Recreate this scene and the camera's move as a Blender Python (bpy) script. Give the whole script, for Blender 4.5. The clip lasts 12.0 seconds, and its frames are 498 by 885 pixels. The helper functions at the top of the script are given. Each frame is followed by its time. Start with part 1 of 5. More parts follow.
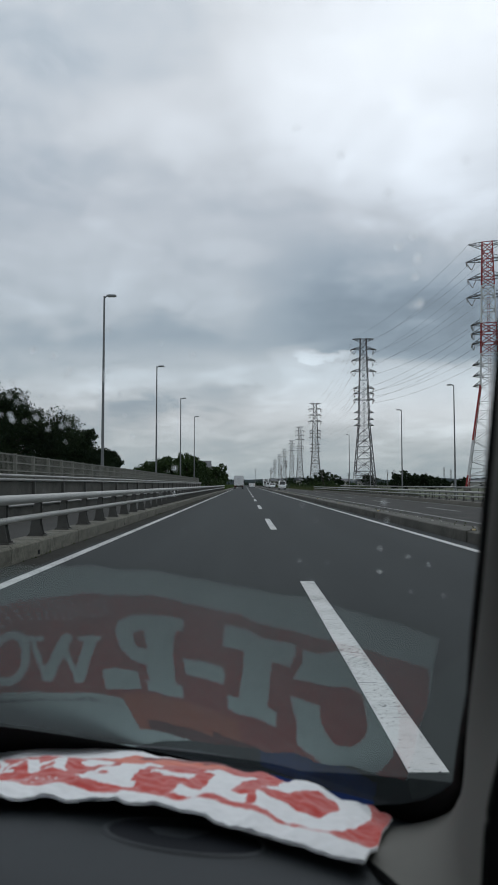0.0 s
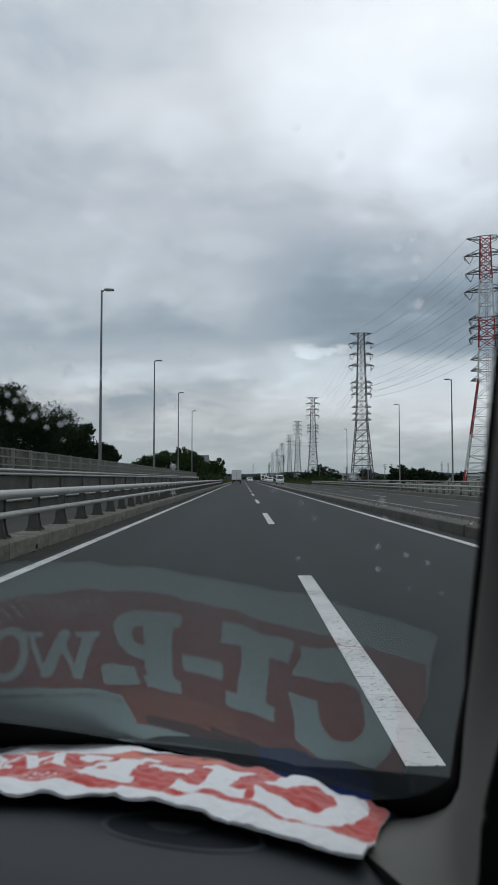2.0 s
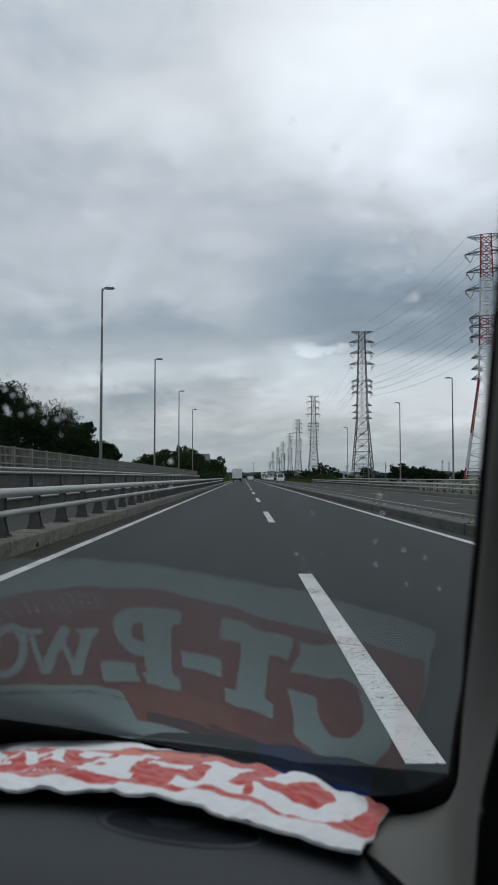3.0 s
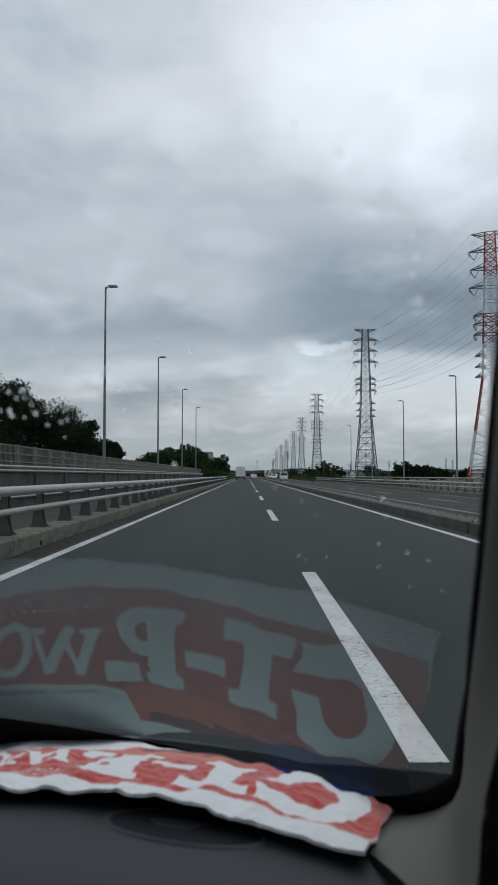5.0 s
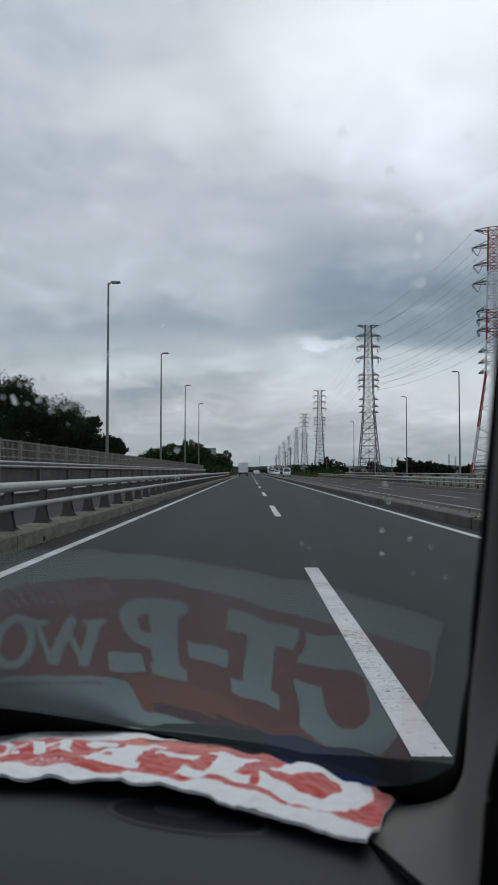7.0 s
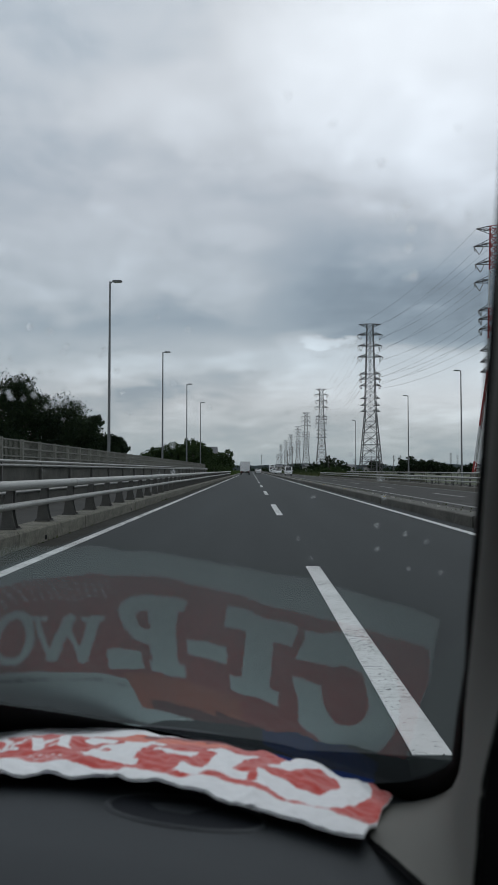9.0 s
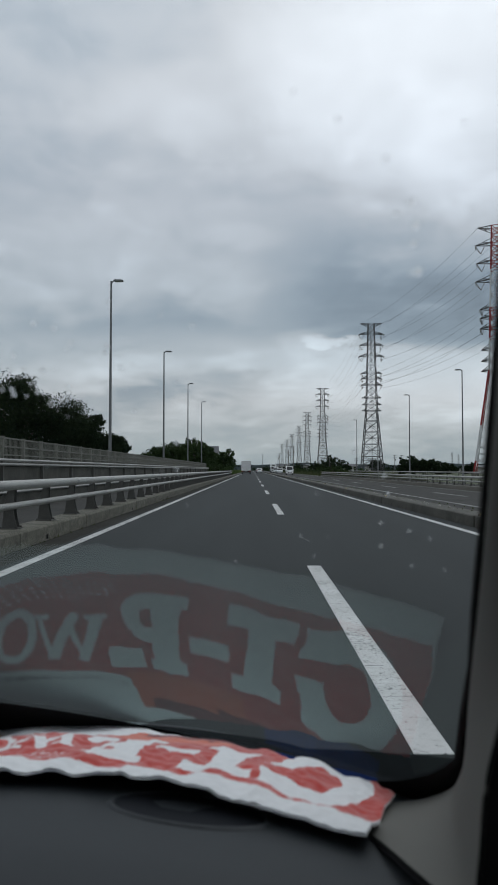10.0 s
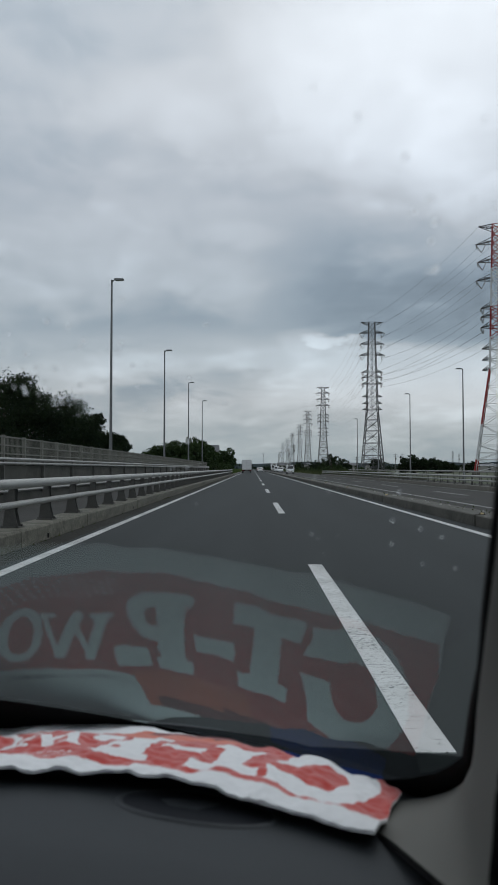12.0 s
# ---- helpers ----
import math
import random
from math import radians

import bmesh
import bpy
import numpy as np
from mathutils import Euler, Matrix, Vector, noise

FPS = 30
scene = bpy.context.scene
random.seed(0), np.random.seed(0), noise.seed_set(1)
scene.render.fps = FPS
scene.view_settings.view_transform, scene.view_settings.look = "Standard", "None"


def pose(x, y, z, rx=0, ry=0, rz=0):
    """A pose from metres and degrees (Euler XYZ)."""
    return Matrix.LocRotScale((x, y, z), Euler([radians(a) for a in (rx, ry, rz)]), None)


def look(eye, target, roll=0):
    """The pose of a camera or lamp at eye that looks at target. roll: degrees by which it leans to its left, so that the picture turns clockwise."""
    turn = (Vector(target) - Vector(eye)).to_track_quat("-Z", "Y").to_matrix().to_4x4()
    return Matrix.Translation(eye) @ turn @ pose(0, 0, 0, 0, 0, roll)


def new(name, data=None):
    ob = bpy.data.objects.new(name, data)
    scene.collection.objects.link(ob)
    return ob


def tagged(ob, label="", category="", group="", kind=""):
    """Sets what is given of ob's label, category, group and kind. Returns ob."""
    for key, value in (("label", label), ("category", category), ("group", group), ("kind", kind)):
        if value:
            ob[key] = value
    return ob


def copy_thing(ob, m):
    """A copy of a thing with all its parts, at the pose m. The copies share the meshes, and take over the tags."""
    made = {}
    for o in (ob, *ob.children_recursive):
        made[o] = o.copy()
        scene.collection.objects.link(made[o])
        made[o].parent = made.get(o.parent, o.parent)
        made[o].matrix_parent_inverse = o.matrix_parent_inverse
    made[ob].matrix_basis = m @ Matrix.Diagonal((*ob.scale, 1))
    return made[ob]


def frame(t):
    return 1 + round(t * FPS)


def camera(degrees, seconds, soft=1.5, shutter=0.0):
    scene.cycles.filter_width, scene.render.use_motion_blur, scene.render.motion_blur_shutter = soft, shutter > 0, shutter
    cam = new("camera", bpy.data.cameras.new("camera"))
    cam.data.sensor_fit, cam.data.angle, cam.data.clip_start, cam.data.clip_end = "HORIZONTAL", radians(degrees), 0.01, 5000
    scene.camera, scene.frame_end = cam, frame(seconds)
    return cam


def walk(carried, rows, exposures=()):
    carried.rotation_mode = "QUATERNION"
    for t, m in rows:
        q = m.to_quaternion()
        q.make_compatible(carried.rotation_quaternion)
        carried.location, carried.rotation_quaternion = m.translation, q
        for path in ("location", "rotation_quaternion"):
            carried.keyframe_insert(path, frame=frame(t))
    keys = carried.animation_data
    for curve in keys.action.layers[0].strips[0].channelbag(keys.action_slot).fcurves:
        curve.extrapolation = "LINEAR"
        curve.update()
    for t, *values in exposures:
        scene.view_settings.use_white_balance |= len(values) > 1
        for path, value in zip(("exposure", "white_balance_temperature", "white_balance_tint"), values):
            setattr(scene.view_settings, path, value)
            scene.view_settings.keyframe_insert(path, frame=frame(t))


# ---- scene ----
cam = camera(38.6, 12.0, soft=1.7)
# a small phone lens, set on the road ahead
cam.data.dof.use_dof = True
cam.data.dof.focus_distance, cam.data.dof.aperture_fstop = 30.0, 17.0
EYE_Z = 1.13
CAR_Y = -34.0              # where the car stands along the road
# seconds, x, y, z, tilt, roll, turn
ROWS = [
    (0, 0.0, 0.0, 1.1288, 93.366, 0.0, -0.319),
    (0.5, -0.0008, 0.0, 1.1296, 93.276, 0.0, -0.455),
    (1, -0.0008, 0.0, 1.1329, 93.049, 0.0, -0.455),
    (1.5, -0.0004, 0.0, 1.13, 92.867, 0.0, -0.501),
    (2, -0.0004, 0.0, 1.1308, 92.912, 0.0, -0.501),
    (2.5, 0.0012, 0.0, 1.1292, 92.867, 0.0, -0.501),
    (4.5, 0.0012, 0.0, 1.1288, 92.64, 0.0, -0.182),
    (5, 0.0012, 0.0, 1.1312, 92.64, 0.0, -0.182),
    (5.5, 0.0, 0.0, 1.13, 92.458, 0.0, -0.182),
    (6, 0.0012, 0.0, 1.1284, 92.412, 0.0, -0.046),
    (6.5, -0.0004, 0.0, 1.1282, 92.39, 0.0, 0.0),
    (7, 0.0012, 0.0, 1.1263, 92.322, 0.0, 0.046),
    (9, 0.0045, 0.0, 1.1243, 92.231, 0.0, 0.182),
    (9.5, 0.0029, 0.0, 1.1229, 92.208, 0.0, 0.228),
    (10, 0.0033, 0.0, 1.1231, 92.185, 0.0, 0.273),
    (10.5, 0.0029, 0.0, 1.1237, 92.162, 0.0, 0.273),
    (11, 0.0045, 0.0, 1.1104, 92.276, 0.0, 0.455),
    (11.5, 0.0, 0.0, 1.1145, 92.14, 0.0, 0.319),
    (12, -0.0024, 0.0, 1.1227, 92.094, 0.0, 0.319),
]
walk(cam, [(t, pose(x, CAR_Y + y, z, rx, ry, rz)) for t, x, y, z, rx, ry, rz in ROWS], exposures=[(0.0, -0.03), (7.0, -0.05), (9.0, -0.09), (12.0, -0.10)])


# ---------------------------------------------------------------- node helpers
class Nodes:
    """Small wrapper to chain shader nodes."""

    def __init__(self, nt):
        self.nt = nt
        nt.nodes.clear()

    def add(self, kind, **props):
        n = self.nt.nodes.new(kind)
        for k, v in props.items():
            if k == "operation":
                n.operation = v
            elif k == "blend_type":
                n.blend_type = v
            elif k == "data_type":
                n.data_type = v
            elif k == "sky_type":
                n.sky_type = v
        return n

    def put(self, sock, val):
        if isinstance(val, bpy.types.NodeSocket):
            self.nt.links.new(val, sock)
        else:
            sock.default_value = val

    def math(self, op, a, b=0.0, clamp=False):
        n = self.add("ShaderNodeMath", operation=op)
        n.use_clamp = clamp
        self.put(n.inputs[0], a)
        self.put(n.inputs[1], b)
        return n.outputs[0]

    def vmath(self, op, a, b=(0, 0, 0)):
        n = self.add("ShaderNodeVectorMath", operation=op)
        self.put(n.inputs[0], a)
        self.put(n.inputs[1], b)
        return n.outputs["Value"] if op == "DOT_PRODUCT" else n.outputs[0]

    def noise(self, vec, scale, detail=4.0, rough=0.55, distort=0.0):
        n = self.add("ShaderNodeTexNoise")
        self.put(n.inputs["Vector"], vec)
        n.inputs["Scale"].default_value = scale
        n.inputs["Detail"].default_value = detail
        n.inputs["Roughness"].default_value = rough
        n.inputs["Distortion"].default_value = distort
        return n.outputs["Fac"]

    def ramp(self, fac, stops):
        n = self.add("ShaderNodeValToRGB")
        e = n.color_ramp.elements
        while len(e) < len(stops):
            e.new(0.5)
        for el, (p, c) in zip(e, stops):
            el.position = p
            el.color = (*c, 1) if len(c) == 3 else c
        self.put(n.inputs[0], fac)
        return n.outputs[0]

    def mix(self, fac, a, b, blend="MIX"):
        n = self.add("ShaderNodeMix", data_type="RGBA", blend_type=blend)
        self.put(n.inputs[0], fac)
        self.put(n.inputs[6], a if isinstance(a, bpy.types.NodeSocket) else (*a, 1))
        self.put(n.inputs[7], b if isinstance(b, bpy.types.NodeSocket) else (*b, 1))
        return n.outputs[2]

    def smooth(self, val, lo, hi, a=0.0, b=1.0):
        n = self.add("ShaderNodeMapRange")
        n.interpolation_type = "SMOOTHSTEP"
        self.put(n.inputs[0], val)
        for i, v in enumerate((lo, hi, a, b)):
            n.inputs[i + 1].default_value = v
        return n.outputs[0]


# ---------------------------------------------------------------- world and sun
world = bpy.data.worlds.new("overcast_sky")
scene.world = world
world.use_nodes = True
N = Nodes(world.node_tree)
co = N.add("ShaderNodeTexCoord").outputs["Generated"]
way = N.vmath("NORMALIZE", co)
sep = N.add("ShaderNodeSeparateXYZ")
N.put(sep.inputs[0], way)
up = N.math("MAXIMUM", sep.outputs[2], 0.0)
flat = N.math("ADD", up, 0.27)
deck = N.add("ShaderNodeCombineXYZ")
N.put(deck.inputs[0], N.math("DIVIDE", sep.outputs[0], flat))
N.put(deck.inputs[1], N.math("DIVIDE", sep.outputs[1], flat))
deck.inputs[2].default_value = 3.7
big = N.noise(deck.outputs[0], 1.25, 5.0, 0.5, 0.5)
fine = N.noise(deck.outputs[0], 3.6, 6.0, 0.52, 0.5)
wisp = N.math("MULTIPLY", N.math("SUBTRACT", N.noise(deck.outputs[0], 11.0, 7.0, 0.62, 0.9), 0.5), 0.19)
puff = N.smooth(N.noise(deck.outputs[0], 4.2, 3.0, 0.45, 0.3), 0.52, 0.75, 0.0, 0.20)
# the cloud deck's brightness over height above the horizon
height = N.ramp(up, [(0.0, (0.33, 0.39, 0.43)), (0.03, (0.432, 0.482, 0.517)), (0.095, (0.490, 0.520, 0.556)),
                     (0.15, (0.465, 0.52, 0.575)), (0.24, (0.455, 0.51, 0.575)), (0.36, (0.53, 0.575, 0.645)),
                     (0.50, (0.66, 0.70, 0.765)), (0.75, (0.76, 0.80, 0.86)), (1.0, (0.78, 0.82, 0.87))])
light = N.math("ADD", N.math("MULTIPLY", N.math("SUBTRACT", big, 0.5), 0.55),
               N.math("MULTIPLY", N.math("SUBTRACT", fine, 0.5), 0.55))
# the thin place in the deck, high and to the right of the road
glow = N.smooth(N.vmath("DOT_PRODUCT", way, Vector((0.24, 0.84, 0.50)).normalized()), 0.950, 1.0, 0.0, 0.32)
dull = N.smooth(N.vmath("DOT_PRODUCT", way, Vector((-0.30, 1.0, 0.56)).normalized()), 0.965, 1.0, 0.0, -0.03)
# cloud banks ahead: across and above, seen along the road
ahead = N.math("MAXIMUM", sep.outputs[1], 0.2)
side = N.math("DIVIDE", sep.outputs[0], ahead)
rise = N.math("DIVIDE", sep.outputs[2], ahead)
curl = N.math("ADD", N.math("MULTIPLY", N.math("SUBTRACT", fine, 0.5), 0.05), N.math("MULTIPLY", N.math("SUBTRACT", big, 0.5), 0.10))
curl = N.math("ADD", curl, N.math("MULTIPLY", wisp, 0.10))
rise = N.math("ADD", rise, curl)
side = N.math("ADD", side, N.math("MULTIPLY", curl, 2.0))


def bank(x, z, w, h, amount, soft=0.0):
    """A soft, ragged patch of cloud round (x, z), w and h half its size."""
    dx = N.math("DIVIDE", N.math("SUBTRACT", side, x), w)
    dz = N.math("DIVIDE", N.math("SUBTRACT", rise, z), h)
    d = N.math("ADD", N.math("MULTIPLY", dx, dx), N.math("MULTIPLY", dz, dz))
    return N.smooth(d, soft, 2.6, amount, 0.0)


mass = N.math("MULTIPLY", N.smooth(rise, 0.158, 0.192), N.smooth(rise, 0.30, 0.43, 1.0, 0.0))
mass = N.math("MULTIPLY", mass, N.smooth(side, -0.06, 0.17, 0.0, 1.0))
pale = N.math("MULTIPLY", N.smooth(rise, 0.155, 0.185, 1.0, 0.0), N.smooth(rise, 0.05, 0.11))
pale = N.math("MULTIPLY", pale, N.smooth(side, -0.12, 0.08, 0.35, 1.0))
lift = N.math("ADD", N.math("ADD", 1.0, light), N.math("ADD", glow, dull))
lift = N.math("ADD", lift, N.math("MULTIPLY", mass, -0.30))
lift = N.math("ADD", lift, N.math("MULTIPLY", pale, 0.33))
for patch in (bank(0.096, 0.177, 0.036, 0.006, 0.48), bank(-0.08, 0.235, 0.06, 0.04, 0.13), bank(-0.19, 0.088, 0.085, 0.016, -0.16),
              bank(-0.16, 0.132, 0.14, 0.012, 0.12), bank(-0.05, 0.315, 0.05, 0.02, 0.12), bank(-0.035, 0.113, 0.05, 0.013, -0.15),
              bank(-0.17, 0.30, 0.17, 0.07, 0.16), bank(0.02, 0.40, 0.06, 0.02, -0.10), bank(-0.36, 0.58, 0.11, 0.08, -0.15), bank(-0.36, 0.42, 0.08, 0.06, -0.10), bank(-0.07, 0.50, 0.05, 0.04, 0.10), bank(0.22, 0.52, 0.14, 0.10, 0.08),
              bank(0.30, 0.245, 0.09, 0.05, -0.10), bank(-0.12, 0.52, 0.08, 0.05, 0.10)):
    lift = N.math("ADD", lift, patch)
lift = N.math("ADD", N.math("ADD", lift, puff), wisp)
clouds = N.mix(1.0, height, N.math("MAXIMUM", lift, 0.35), "MULTIPLY")
tint = N.mix(N.smooth(lift, 0.62, 1.12), (0.915, 1.0, 1.072), (1.02, 1.0, 0.99))
clouds = N.mix(1.0, clouds, tint, "MULTIPLY")
sky = N.add("ShaderNodeTexSky", sky_type="NISHITA")
sky.sun_disc = False
sky.sun_elevation, sky.sun_rotation = radians(52), radians(20)
clear = N.mix(1.0, sky.outputs[0], (0.1, 0.1, 0.1), "MULTIPLY")
both = N.mix(0.97, clear, clouds)
bg = N.add("ShaderNodeBackground")
N.put(bg.inputs[0], both)
bg.inputs[1].default_value = 1.0
out = N.add("ShaderNodeOutputWorld")
world.node_tree.links.new(bg.outputs[0], out.inputs[0])

sun = new("sun", bpy.data.lights.new("sun", "SUN"))
sun.data.energy, sun.data.angle, sun.data.color = 0.22, radians(30), (1.0, 0.98, 0.95)
sun.matrix_world = look((40, 80, 120), (0, 0, 0))
sun.visible_glossy = True


# ---------------------------------------------------------------- materials
def mat(name, col, col2=None, rough=0.7, metal=0.0, scale=3.0, fine=40.0, amount=0.5, bump=0.15, depth=0.01, spec=0.5, per_object=0.0, stretch=(1, 1, 1), sheen=0.0):
    m = bpy.data.materials.new(name)
    m.use_nodes = True
    n = Nodes(m.node_tree)
    co = n.add("ShaderNodeTexCoord").outputs["Object"]
    a = n.noise(n.vmath("MULTIPLY", co, stretch), scale, 5.0, 0.6)
    b = n.noise(co, fine, 4.0, 0.6)
    col2 = col2 or tuple(c * 0.6 for c in col)
    fac = n.math("ADD", n.math("MULTIPLY", a, 0.65), n.math("MULTIPLY", b, 0.35))
    fac = n.smooth(fac, 0.5 - 0.25, 0.5 + 0.25)
    fac = n.math("MULTIPLY", fac, amount)
    colour = n.mix(fac, col, col2)
    if per_object:
        info = n.add("ShaderNodeObjectInfo")
        k = n.math("ADD", 1.0 - per_object / 2, n.math("MULTIPLY", info.outputs["Random"], per_object))
        colour = n.mix(1.0, colour, k, "MULTIPLY")
    p = n.add("ShaderNodeBsdfPrincipled")
    n.put(p.inputs["Base Color"], colour)
    n.put(p.inputs["Roughness"], n.math("ADD", rough - 0.08, n.math("MULTIPLY", b, 0.16)))
    p.inputs["Metallic"].default_value = metal
    p.inputs["Specular IOR Level"].default_value = spec
    p.inputs["Sheen Weight"].default_value = sheen
    if bump:
        bp = n.add("ShaderNodeBump")
        bp.inputs["Strength"].default_value = bump
        bp.inputs["Distance"].default_value = depth
        n.put(bp.inputs["Height"], b)
        n.put(p.inputs["Normal"], bp.outputs[0])
    o = n.add("ShaderNodeOutputMaterial")
    m.node_tree.links.new(p.outputs[0], o.inputs[0])
    return m


def paint_mat(name, col, hold):
    """Thermoplastic road paint: grey traffic film, and flecks and hairline cracks that bare the asphalt above the value hold."""
    m = bpy.data.materials.new(name)
    m.use_nodes = True
    n = Nodes(m.node_tree)
    co = n.add("ShaderNodeTexCoord").outputs["Object"]
    film = n.smooth(n.noise(co, 2.2, 4.0, 0.6), 0.30, 0.70, 0.0, 0.5)
    patch = n.noise(co, 0.9, 3.0, 0.5)
    fleck = n.noise(co, 38.0, 5.0, 0.65, 0.4)
    crack = n.noise(n.vmath("MULTIPLY", co, (5.0, 60.0, 1.0)), 1.0, 4.0, 0.7, 0.6)
    wear = n.math("MAXIMUM", fleck, n.math("SUBTRACT", crack, 0.02))
    wear = n.math("ADD", wear, n.math("MULTIPLY", n.math("SUBTRACT", patch, 0.5), 0.35))
    bare = n.smooth(wear, hold, hold + 0.07)
    colour = n.mix(film, col, tuple(c * 0.62 for c in col))
    colour = n.mix(n.math("MULTIPLY", bare, 0.85), colour, (0.055, 0.058, 0.058))
    p = n.add("ShaderNodeBsdfPrincipled")
    n.put(p.inputs["Base Color"], colour)
    p.inputs["Roughness"].default_value = 0.65
    p.inputs["Specular IOR Level"].default_value = 0.3
    bp = n.add("ShaderNodeBump")
    bp.inputs["Strength"].default_value, bp.inputs["Distance"].default_value = 0.3, 0.002
    bp.invert = True
    n.put(bp.inputs["Height"], bare)
    n.put(p.inputs["Normal"], bp.outputs[0])
    o = n.add("ShaderNodeOutputMaterial")
    m.node_tree.links.new(p.outputs[0], o.inputs[0])
    return m


def leaf_mat(name, dark, pale):
    m = bpy.data.materials.new(name)
    m.use_nodes = True
    n = Nodes(m.node_tree)
    geo = n.add("ShaderNodeNewGeometry")
    colour = n.mix(geo.outputs["Random Per Island"], dark, pale)
    p = n.add("ShaderNodeBsdfPrincipled")
    n.put(p.inputs["Base Color"], colour)
    p.inputs["Roughness"].default_value = 0.75
    p.inputs["Specular IOR Level"].default_value = 0.08
    tr = n.add("ShaderNodeBsdfTranslucent")
    n.put(tr.inputs[0], colour)
    mx = n.add("ShaderNodeMixShader")
    mx.inputs[0].default_value = 0.2
    m.node_tree.links.new(p.outputs[0], mx.inputs[1])
    m.node_tree.links.new(tr.outputs[0], mx.inputs[2])
    o = n.add("ShaderNodeOutputMaterial")
    m.node_tree.links.new(mx.outputs[0], o.inputs[0])
    return m


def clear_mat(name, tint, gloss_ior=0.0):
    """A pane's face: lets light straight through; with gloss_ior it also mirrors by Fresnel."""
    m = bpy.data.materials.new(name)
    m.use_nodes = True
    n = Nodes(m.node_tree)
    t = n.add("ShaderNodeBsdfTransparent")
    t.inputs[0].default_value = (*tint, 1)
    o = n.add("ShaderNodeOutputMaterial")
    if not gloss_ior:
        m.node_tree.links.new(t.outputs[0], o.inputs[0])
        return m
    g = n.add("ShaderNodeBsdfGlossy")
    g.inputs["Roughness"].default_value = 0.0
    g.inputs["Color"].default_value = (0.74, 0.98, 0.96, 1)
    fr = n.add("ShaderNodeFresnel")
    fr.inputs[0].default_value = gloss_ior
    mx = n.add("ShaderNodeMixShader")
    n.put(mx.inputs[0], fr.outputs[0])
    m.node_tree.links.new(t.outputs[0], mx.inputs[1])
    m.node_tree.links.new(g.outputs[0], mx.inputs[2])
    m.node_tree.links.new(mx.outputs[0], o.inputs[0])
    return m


ASPHALT = mat("asphalt", (0.0375, 0.0435, 0.0448), (0.0195, 0.0232, 0.0240), rough=0.75, scale=0.35, fine=60, amount=0.9, bump=0.4, depth=0.006, spec=0.14, stretch=(3.0, 0.12, 1.0))
OLD_ASPHALT = mat("worn_asphalt", (0.060, 0.059, 0.056), (0.034, 0.034, 0.032), rough=0.85, scale=0.5, fine=40, amount=0.9, bump=0.35, depth=0.006, spec=0.14)
PAINT = paint_mat("road_paint", (0.60, 0.605, 0.60), 0.565)
REFLECTOR = mat("reflector_amber", (0.75, 0.62, 0.35), rough=0.25, bump=0)
GRIME = mat("gutter_grime", (0.030, 0.030, 0.028), (0.055, 0.053, 0.047), rough=0.95, scale=0.8, fine=12, amount=0.9, bump=0.4, depth=0.006, spec=0.1)
WORN_PAINT = paint_mat("worn_road_paint", (0.36, 0.37, 0.36), 0.49)
FRIT = clear_mat("printed_dot_band", (0.22, 0.23, 0.24))
CONCRETE = mat("concrete", (0.205, 0.194, 0.168), (0.075, 0.072, 0.061), rough=0.85, scale=1.2, fine=25, amount=0.95, bump=0.35, per_object=0.2)
KERB_CONCRETE = mat("mossy_kerb_concrete", (0.215, 0.205, 0.168), (0.050, 0.050, 0.036), rough=0.9, scale=2.6, fine=16, amount=1.0, bump=0.5, depth=0.02, per_object=0.25, stretch=(1, 1, 2.5))
DARK_CONCRETE = mat("stained_concrete", (0.108, 0.104, 0.090), (0.032, 0.032, 0.027), rough=0.9, scale=1.3, fine=9, amount=0.95, bump=0.35, per_object=0.15)
GALV = mat("galvanised_steel", (0.43, 0.43, 0.41), (0.25, 0.248, 0.235), rough=0.5, metal=0.55, scale=2.0, fine=30, amount=0.6, bump=0.05)
DULL_STEEL = mat("dull_steel", (0.135, 0.131, 0.120), (0.07, 0.067, 0.06), rough=0.6, metal=0.4, scale=2.0, fine=30, amount=0.7, bump=0.08)
POST_STEEL = mat("post_steel", (0.105, 0.102, 0.094), (0.048, 0.046, 0.041), rough=0.65, metal=0.3, scale=3.0, fine=30, amount=0.8, bump=0.08)
JOINT_STEEL = mat("joint_steel", (0.20, 0.198, 0.192), (0.11, 0.107, 0.10), rough=0.6, metal=0.3, scale=3, fine=40, amount=0.8, bump=0.1)
PYLON_STEEL = mat("pylon_steel", (0.085, 0.088, 0.092), (0.05, 0.052, 0.055), rough=0.6, metal=0.3, scale=0.3, fine=2, amount=0.6, bump=0)
PYLON_RED = mat("pylon_red_paint", (0.30, 0.026, 0.024), (0.20, 0.020, 0.018), rough=0.6, scale=0.3, fine=2, amount=0.5, bump=0)
PYLON_WHITE = mat("pylon_white_paint", (0.62, 0.63, 0.64), (0.45, 0.46, 0.47), rough=0.6, scale=0.3, fine=2, amount=0.5, bump=0)
INSULATOR = mat("porcelain", (0.2, 0.19, 0.18), rough=0.3, bump=0)
WIRE = mat("wire", (0.10, 0.105, 0.11), rough=0.5, metal=0.4, bump=0)
BARK = mat("bark", (0.09, 0.07, 0.055), (0.045, 0.036, 0.03), rough=0.95, scale=2, fine=20, amount=0.9, bump=0.6, depth=0.03)
LEAF_DARK = leaf_mat("dark_leaves", (0.008, 0.015, 0.007), (0.026, 0.042, 0.017))
LEAF_MID = leaf_mat("green_leaves", (0.016, 0.031, 0.011), (0.058, 0.090, 0.032))
GRASS = leaf_mat("grass_blades", (0.035, 0.060, 0.016), (0.12, 0.165, 0.055))
